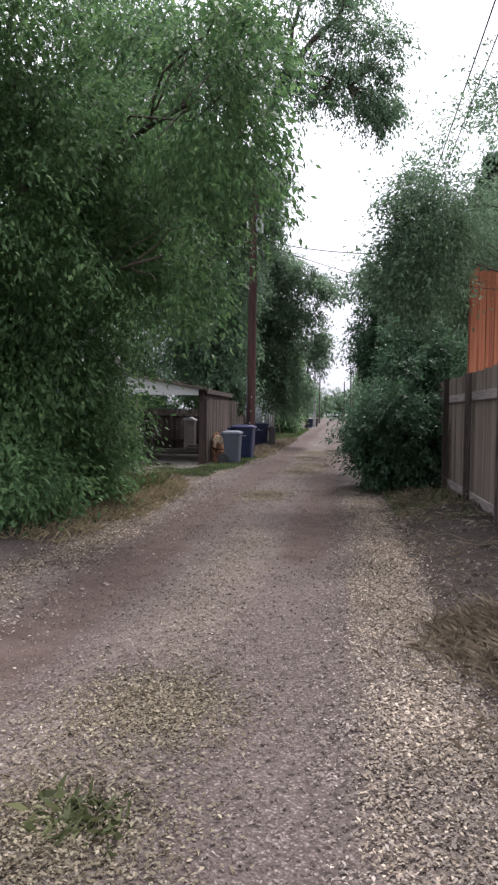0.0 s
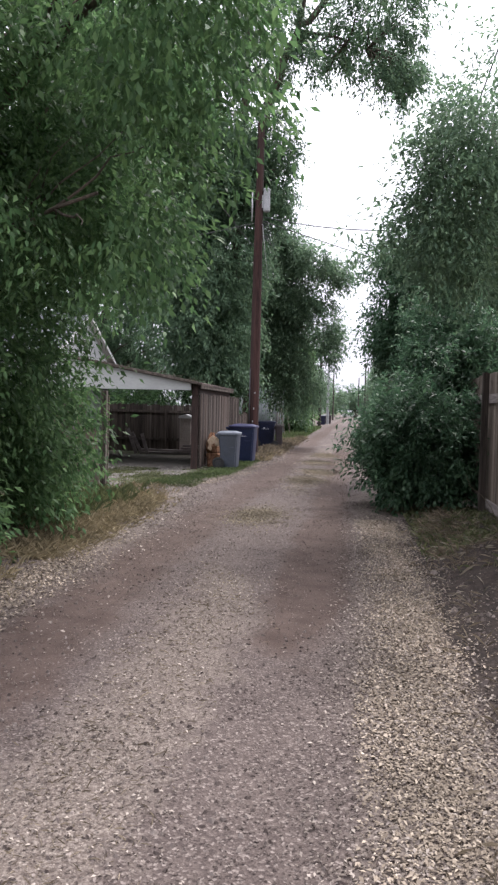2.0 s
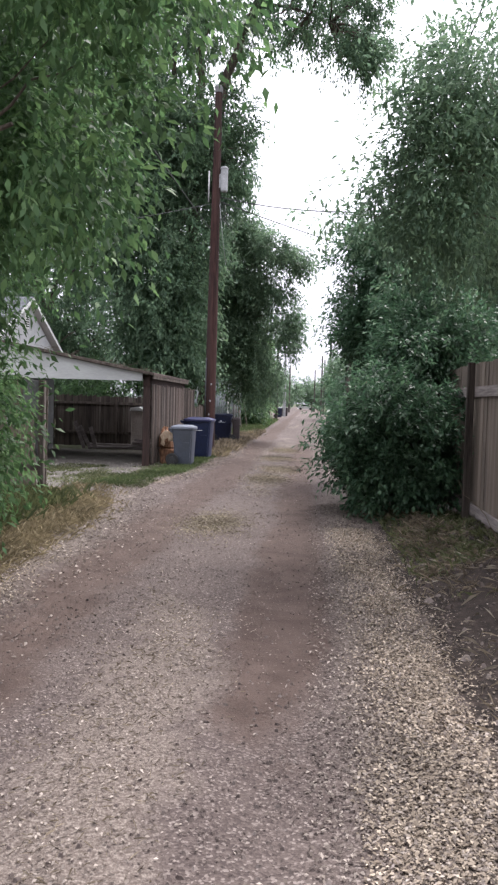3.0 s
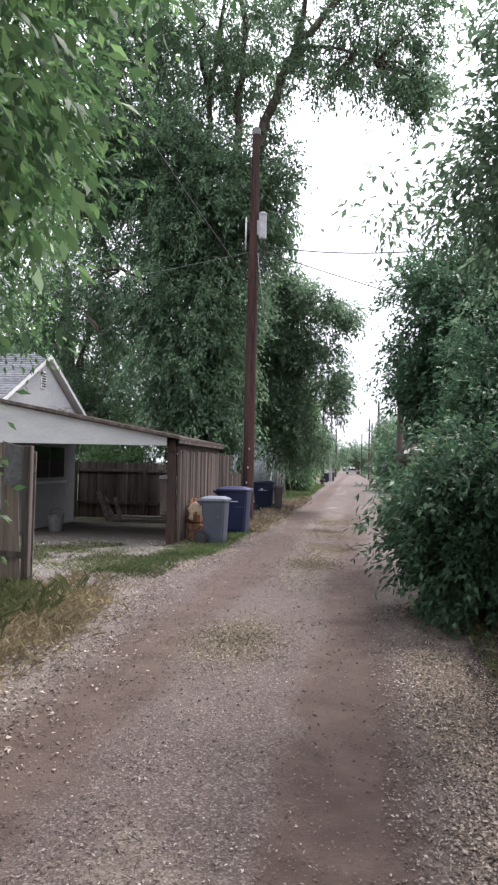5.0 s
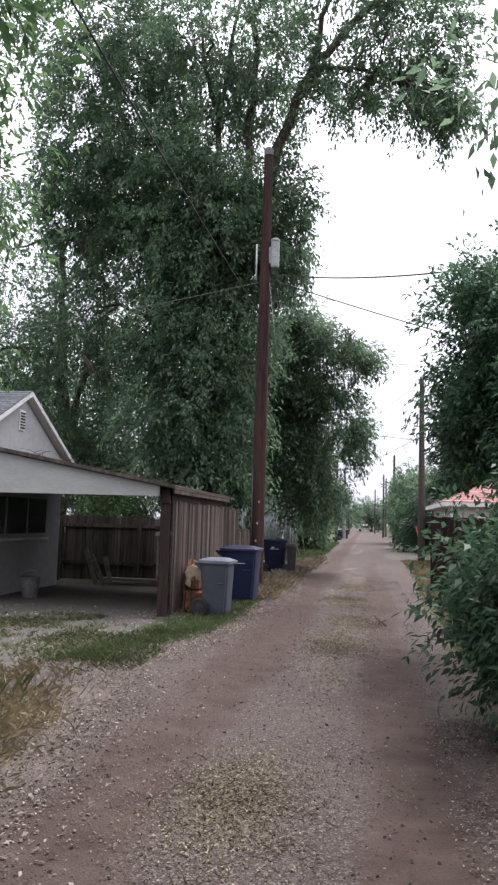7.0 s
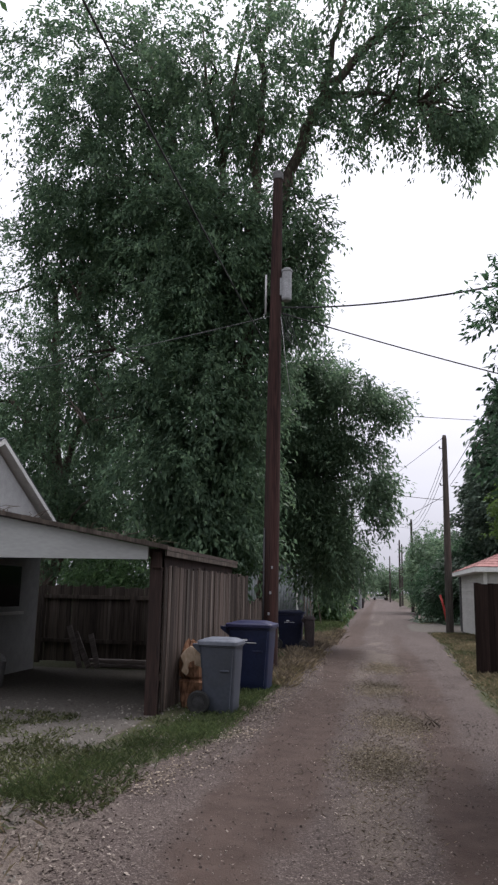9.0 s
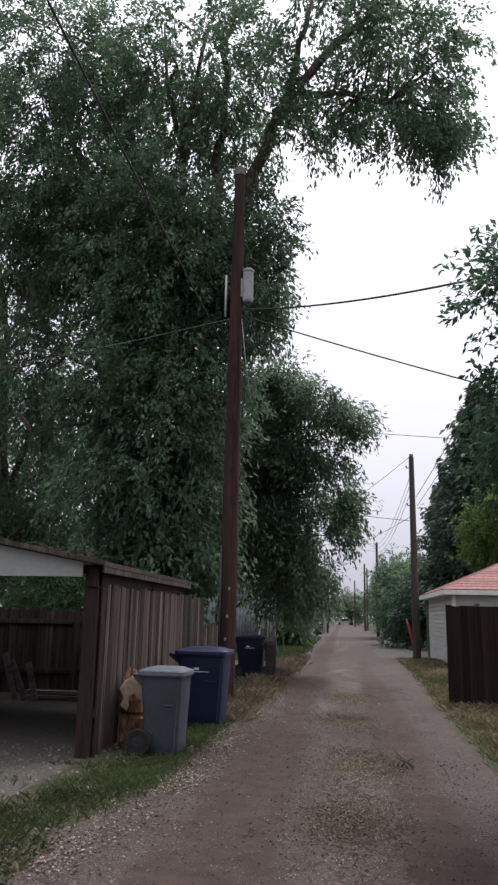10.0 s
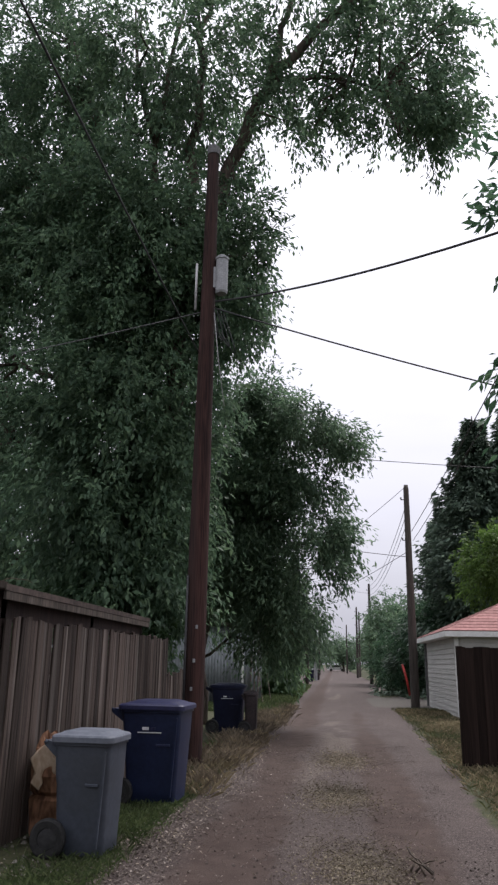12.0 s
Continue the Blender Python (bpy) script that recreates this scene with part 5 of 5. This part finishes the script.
blades("dry_grass", "tall dry grass at the left verge", scatter(rg, 26000, -5.2, -2.7, 8.5, 18.2, lambda x, y: np.exp(-((x - (road_left(y) - 0.75)) / 0.4) ** 2) * step(0.3, 0.6, rough_fuzz(x * 1.2, y * 0.8, 63))), 0.15, GRASS_TAN, 2, 0.7, 0.003)
blades("green_weeds", "green weeds among the dry verge", scatter(rg, 9000, -5.4, -3.3, 12.0, 16.5, lambda x, y: step(-3.5, -4.1, x) * step(0.35, 0.6, rough_fuzz(x, y, 64))), 0.24, GRASS_OLIVE, 5, 0.5, 0.004, "weeds")
blades("dry_grass", "tall dry grass round the bins", scatter(rg, 46000, -4.0, -2.3, 26.8, 47, lambda x, y: np.exp(-((x - (road_left(y) - 0.3)) / 0.35) ** 2) * step(0.3, 0.55, rough_fuzz(x, y * 0.6, 65))), 0.24, GRASS_DRY, 6, 0.5, 0.0035)
blades("dry_grass", "dry trampled grass on the fence side", scatter(rg, 60000, 0.5, 2.1, 1.5, 17.0, lambda x, y: (0.04 + 0.9 * step(10, 13, y) + 0.4 * step(4.5, 3, y)) * np.exp(-((x - 1.15) / 0.4) ** 2) * step(0.35, 0.6, rough_fuzz(x * 1.3, y * 0.9, 66))), 0.11, GRASS_DRY, 3, 1.6, 0.002)
blades("green_weeds", "low green weeds near the shrub foot", scatter(rg, 3500, 0.9, 2.1, 10.5, 16.0, lambda x, y: step(0.4, 0.6, rough_fuzz(x, y, 67))), 0.1, GRASS_OLIVE, 4, 0.8, 0.008, "weeds")
blades("dry_grass", "dry grass strip before the brown gate", scatter(rg, 40000, 0.6, 3.2, 21, 47, lambda x, y: step(0.0, 0.4, x - road_right(y)) * step(0.3, 0.6, rough_fuzz(x, y * 0.7, 68)) * 0.7), 0.14, GRASS_TAN, 7, 0.7, 0.004)
blades("green_grass", "green grass strip before the brown gate", scatter(rg, 60000, 0.5, 3.2, 20, 48, lambda x, y: step(-0.1, 0.5, x - road_right(y)) * 0.6), 0.1, GRASS_OLIVE, 8, 0.7, 0.004)
blades("green_grass", "rough grass along the far verge", scatter(rg, 30000, -6, -2.5, 44, 75, lambda x, y: step(0.0, 0.5, road_left(y) - x)), 0.3, GRASS_GREEN, 9, 0.5, 0.02)
blades("green_weeds", "sparse weeds on the gravel driveway", scatter(rg, 34000, -8, -3.2, 16.8, 22.8, lambda x, y: step(0.4, 0.62, rough_fuzz(x * 0.9, y * 0.9, 69))), 0.07, GRASS_OLIVE, 10, 0.9, 0.008, "weeds")
blades("dry_grass", "sparse straw on the alley centre", scatter(rg, 26000, -1.9, -0.2, 1.5, 26, lambda x, y: np.exp(-((x + 1.1) / 0.4) ** 2) * step(0.45, 0.65, rough_fuzz(x * 1.1, y * 0.55, 31))), 0.04, GRASS_DRY, 11, 2.0, 0.002)
blades("dry_grass", "matted tan grass edging the gravel near the driveway", scatter(rg, 26000, -4.2, -2.8, 10.5, 16.4, lambda x, y: np.exp(-((x - (road_left(y) - 0.5)) / 0.26) ** 2) * (0.3 + 0.7 * step(0.3, 0.5, rough_fuzz(x * 1.5, y, 91)))), 0.12, GRASS_TAN, 14, 1.1, 0.0028)
blades("green_grass", "taller green grass round the old fence post", scatter(rg, 2600, -4.8, -3.2, 12.5, 16.8, lambda x, y: np.exp(-((x + 4.1) / 0.32) ** 2 - ((y - 14.9) / 1.4) ** 2)), 0.3, GRASS_OLIVE, 15, 0.35, 0.004)
blades("dry_grass", "golden dry grass at the foot of the pole", scatter(rg, 16000, -3.6, -2.2, 26.5, 44, lambda x, y: np.exp(-((x - (road_left(y) - 0.12)) / 0.24) ** 2) * step(0.3, 0.55, rough_fuzz(x * 1.3, y * 0.8, 92))), 0.2, GRASS_TAN, 16, 0.6, 0.0035)
blades("green_weeds", "small weed growing in the gravel", np.column_stack([-0.95 + 0.1 * rg.normal(size=160), 2.75 + 0.08 * rg.normal(size=160)]), 0.09, GRASS_OLIVE, 12, 1.2, 0.014, "weeds")


blades("dry_grass", "matted dry grass mound at the alley edge", np.column_stack([1.3 + 0.28 * rg.normal(size=3000), 3.5 + 0.6 * rg.normal(size=3000)]), 0.08, GRASS_DRY, 13, 1.2, 0.0018)


blades("dry_grass", "brown heap of dead grass on the soil edge", np.column_stack([1.2 + 0.25 * rg.normal(size=4000), 5.2 + 0.35 * rg.normal(size=4000)]), 0.15, GRASS_DRY, 17, 1.0, 0.002)


def flakes(name, label, spots, size, material, seed, category):
    rng = np.random.default_rng(seed)
    spots = spots[rng.random(len(spots)) > np.maximum(0.5 * dirt_track(spots[:, 0], spots[:, 1]), 0.7 * soil_patch(spots[:, 0], spots[:, 1]))]
    n = len(spots)
    p = np.column_stack([spots, height(spots[:, 0], spots[:, 1]) + 0.006 + 0.012 * rng.random(n)])
    a = rng.random(n) * 2 * math.pi
    d = unit(np.column_stack([np.cos(a), np.sin(a), rng.normal(size=n) * 0.35]))
    s = unit(np.cross(d, np.column_stack([rng.normal(size=(n, 2)) * 0.3, np.ones(n)])))
    L = size * (0.5 + 0.9 * rng.random(n))[:, None]
    v = np.stack([p, p + d * L * 0.5 + s * L * 0.28, p + d * L, p + d * L * 0.5 - s * L * 0.28], 1)
    v[:, 1::2, 2] += L * 0.12
    return tagged(link(name, quads_mesh(name, v), material), label, category, kind="stuff")


flakes("leaf_litter", "pale dead leaves along the fence side", scatter(rg, 200000, -0.1, 2.0, 1.2, 17, lambda x, y: np.exp(-((x - 0.55) / 0.4) ** 2) * step(0.25, 0.6, rough_fuzz(x * 1.6, y * 1.1, 71)) + 0.1), 0.022, LITTER, 21, "leaves")
LITTER_PALE = leafy("bleached_leaf", (0.12, 0.095, 0.073), (0.39, 0.327, 0.258), 0.15, 0.8)
flakes("leaf_litter", "dense bleached leaf litter beside the bare soil", scatter(rg, 185000, 0.1, 1.4, 1.2, 14.5, lambda x, y: np.exp(-((x - 0.52 - 0.3 * (rough_fuzz(x * 0.4, y * 0.7, 81) - 0.5)) / 0.27) ** 2) * (0.25 + 0.75 * step(0.3, 0.55, rough_fuzz(x * 2.2, y * 1.6, 82)))), 0.023, LITTER_PALE, 27, "leaves")
flakes("leaf_litter", "bleached leaf litter under the elm at the verge", scatter(rg, 60000, -4.3, -2.3, 4.5, 12.5, lambda x, y: np.exp(-((x - road_left(y) + 0.15 - 0.5 * (rough_fuzz(x * 0.4, y * 0.6, 84) - 0.5)) / 0.34) ** 2) * (0.15 + 0.85 * step(0.32, 0.56, rough_fuzz(x * 1.8, y * 1.3, 85)))), 0.028, LITTER_PALE, 35, "leaves")
blades("dry_straw", "scattered pale stalks on the bare soil", scatter(rg, 700, 0.95, 2.1, 3.0, 14.0, lambda x, y: step(0.4, 0.62, rough_fuzz(x * 1.5, y * 1.2, 83))), 0.14, STRAW_PALE, 28, 2.6, 0.0028, "straw")
flakes("leaf_litter", "pale litter along the grass edge by the bins", scatter(rg, 30000, -3.2, -1.6, 19.0, 34, lambda x, y: np.exp(-((x - road_left(y) - 0.2) / 0.22) ** 2) * (0.2 + 0.8 * step(0.35, 0.6, rough_fuzz(x * 1.4, y, 93)))), 0.028, LITTER_PALE, 29, "leaves")
flakes("leaf_litter", "dead leaves and chips on the left verge", scatter(rg, 80000, -4.6, -1.9, 3.0, 33, lambda x, y: np.exp(-((x - road_left(y)) / 0.5) ** 2) * 0.95 * step(0.3, 0.6, rough_fuzz(x * 1.4, y, 72)) + 0.03), 0.034, LITTER, 22, "leaves")
flakes("leaf_litter", "pale chips along the alley centre", scatter(rg, 120000, -2.4, 0.2, 1.2, 32, lambda x, y: np.exp(-((x + 1.1) / 0.42) ** 2) * (0.25 + 0.75 * step(0.42, 0.62, rough_fuzz(x * 1.1, y * 0.55, 31))) + 0.03), 0.019, LITTER, 23, "leaves")


straw_spots = np.concatenate([np.column_stack([px + 0.26 * rg.normal(size=5200), py + 0.6 * pr * rg.normal(size=5200)]) for px, py, pr in STRAW_PATCHES])
STRAW = leafy("faded_straw", (0.09, 0.0735, 0.0495), (0.27, 0.232, 0.169), 0.2, 0.8)
flakes("straw_bits", "faded straw bits in patches on the alley", straw_spots, 0.023, STRAW, 25, "straw")
blades("straw_tufts", "short dry tufts in patches on the alley", straw_spots[::4], 0.05, STRAW, 26, 1.2, 0.0022, "straw")


flakes("gravel_chips", "small flat stone chips over the alley", scatter(rg, 150000, -2.95, 0.42, 1.2, 34, lambda x, y: (0.12 + 0.88 * step(0.38, 0.62, rough_fuzz(x * 1.5, y * 1.0, 75))) * (1 - 0.7 * np.exp(-((x + 1.15) / 0.4) ** 2))), 0.017, STONE, 24, "gravel")


def stones(name, label, spots, size, seed):
    rng = np.random.default_rng(seed)
    spots = spots[rng.random(len(spots)) > 0.55 * dirt_track(spots[:, 0], spots[:, 1])]
    n = len(spots)
    p = np.column_stack([spots, height(spots[:, 0], spots[:, 1])])
    s = size * (0.4 + 1.1 * rng.random(n) ** 2)[:, None]
    a = rng.random(n) * 2 * math.pi
    u = np.column_stack([np.cos(a), np.sin(a), 0 * a]) * s * (0.8 + 0.5 * rng.random(n))[:, None]
    w = np.column_stack([-np.sin(a), np.cos(a), 0 * a]) * s * (0.6 + 0.4 * rng.random(n))[:, None]
    t = p + np.column_stack([rng.normal(size=(n, 2)) * 0.15, 0.5 + 0.4 * rng.random(n)]) * s
    low = -0.1 * s * np.array([0, 0, 1.0])
    corners = [p + u + low, p + w + low, p - u + low, p - w + low]
    v = np.stack(corners + [t + u * 0.35, t + w * 0.4, t - u * 0.4, t - w * 0.3], 1).reshape(-1, 3)
    base = (np.arange(n) * 8)[:, None, None]
    f = base + np.array([[0, 1, 5, 4], [1, 2, 6, 5], [2, 3, 7, 6], [3, 0, 4, 7], [4, 5, 6, 7]])[None]
    me = quads_from_grid(name, v, f.reshape(-1, 4))
    me.shade_flat()
    return tagged(link(name, me, STONE), label, "gravel", kind="stuff")


stones("gravel", "loose grey and pink gravel stones on the alley", scatter(rg, 60000, -3.0, 0.8, 1.0, 24, lambda x, y: (0.35 + 0.65 * step(0.35, 0.6, rough_fuzz(x * 1.2, y * 0.8, 73))) * np.clip(3.5 / np.maximum(y - 0, 3.5), 0.25, 1) * (0.35 + 0.65 * np.abs(np.sin((x + 1.1) * 1.75)))), 0.0125, 31)
STONE_PALE = leafy("pale_gravel_stone", (0.11, 0.1, 0.088), (0.28, 0.26, 0.235), 0.0, 0.85)
stones("gravel", "pale stones scattered on the driveway", scatter(rg, 4500, -8, -3.2, 17, 24, lambda x, y: 0.6 + 0 * x), 0.022, 32).data.materials[0] = STONE_PALE
stones("rubble", "grey stones and clods by the fence foot", scatter(rg, 1600, 0.9, 2.1, 4, 15, lambda x, y: 0.2 + 0.8 * step(0.5, 0.65, rough_fuzz(x * 2, y * 2, 74))), 0.03, 33)

# dry stalks and sticks by the fence, a dead sprig on the gravel
def sticks(label, at, count, reach, seed, material=None, up=0.15, r=0.005, z=None):
    rng = np.random.default_rng(seed)
    th = thing("dry_branch", (*at, float(height(*at)) if z is None else z), label, "branch")
    for i in range(count):
        a = rng.random() * 2 * math.pi
        e = np.array([math.cos(a), math.sin(a), 0]) * reach * (0.4 + 0.7 * rng.random())
        e[2] = up * rng.random()
        tube("twig", bend(rng, (rng.normal() * 0.06, rng.normal() * 0.06, 0.012), e, 6, 0.25), r * np.linspace(1, 0.4, 6), material or GRASS_DRY, th, 5)


sticks("pale dry stalks heaped by the board fence", (1.85, 11.6), 18, 0.45, 81, up=0.3)
sticks("pale dry stalks lying on dark soil", (1.6, 8.2), 12, 0.5, 82, up=0.1)
sticks("pale dry stalks lying on dark soil", (1.75, 5.8), 14, 0.5, 83, up=0.2)
sticks("long dry stalk leaning on the fence", (1.9, 12.3), 3, 0.6, 84, up=0.9)
sticks("small dead sprig lying on the gravel", (-0.32, 23.5), 5, 0.16, 85, BARK, 0.22, 0.012)
for k, x in enumerate((-4.3, -4.9, -5.6, -6.3, -7.0)):
    sticks("dry twigs fallen on the carport roof", (x, 23.25 + 0.35 * (k % 3)), 9, 0.42, 90 + k, BARK if k % 2 else None, 0.16, 0.006, 2.665 - 0.1888 * (x + 6.0) + 0.02)
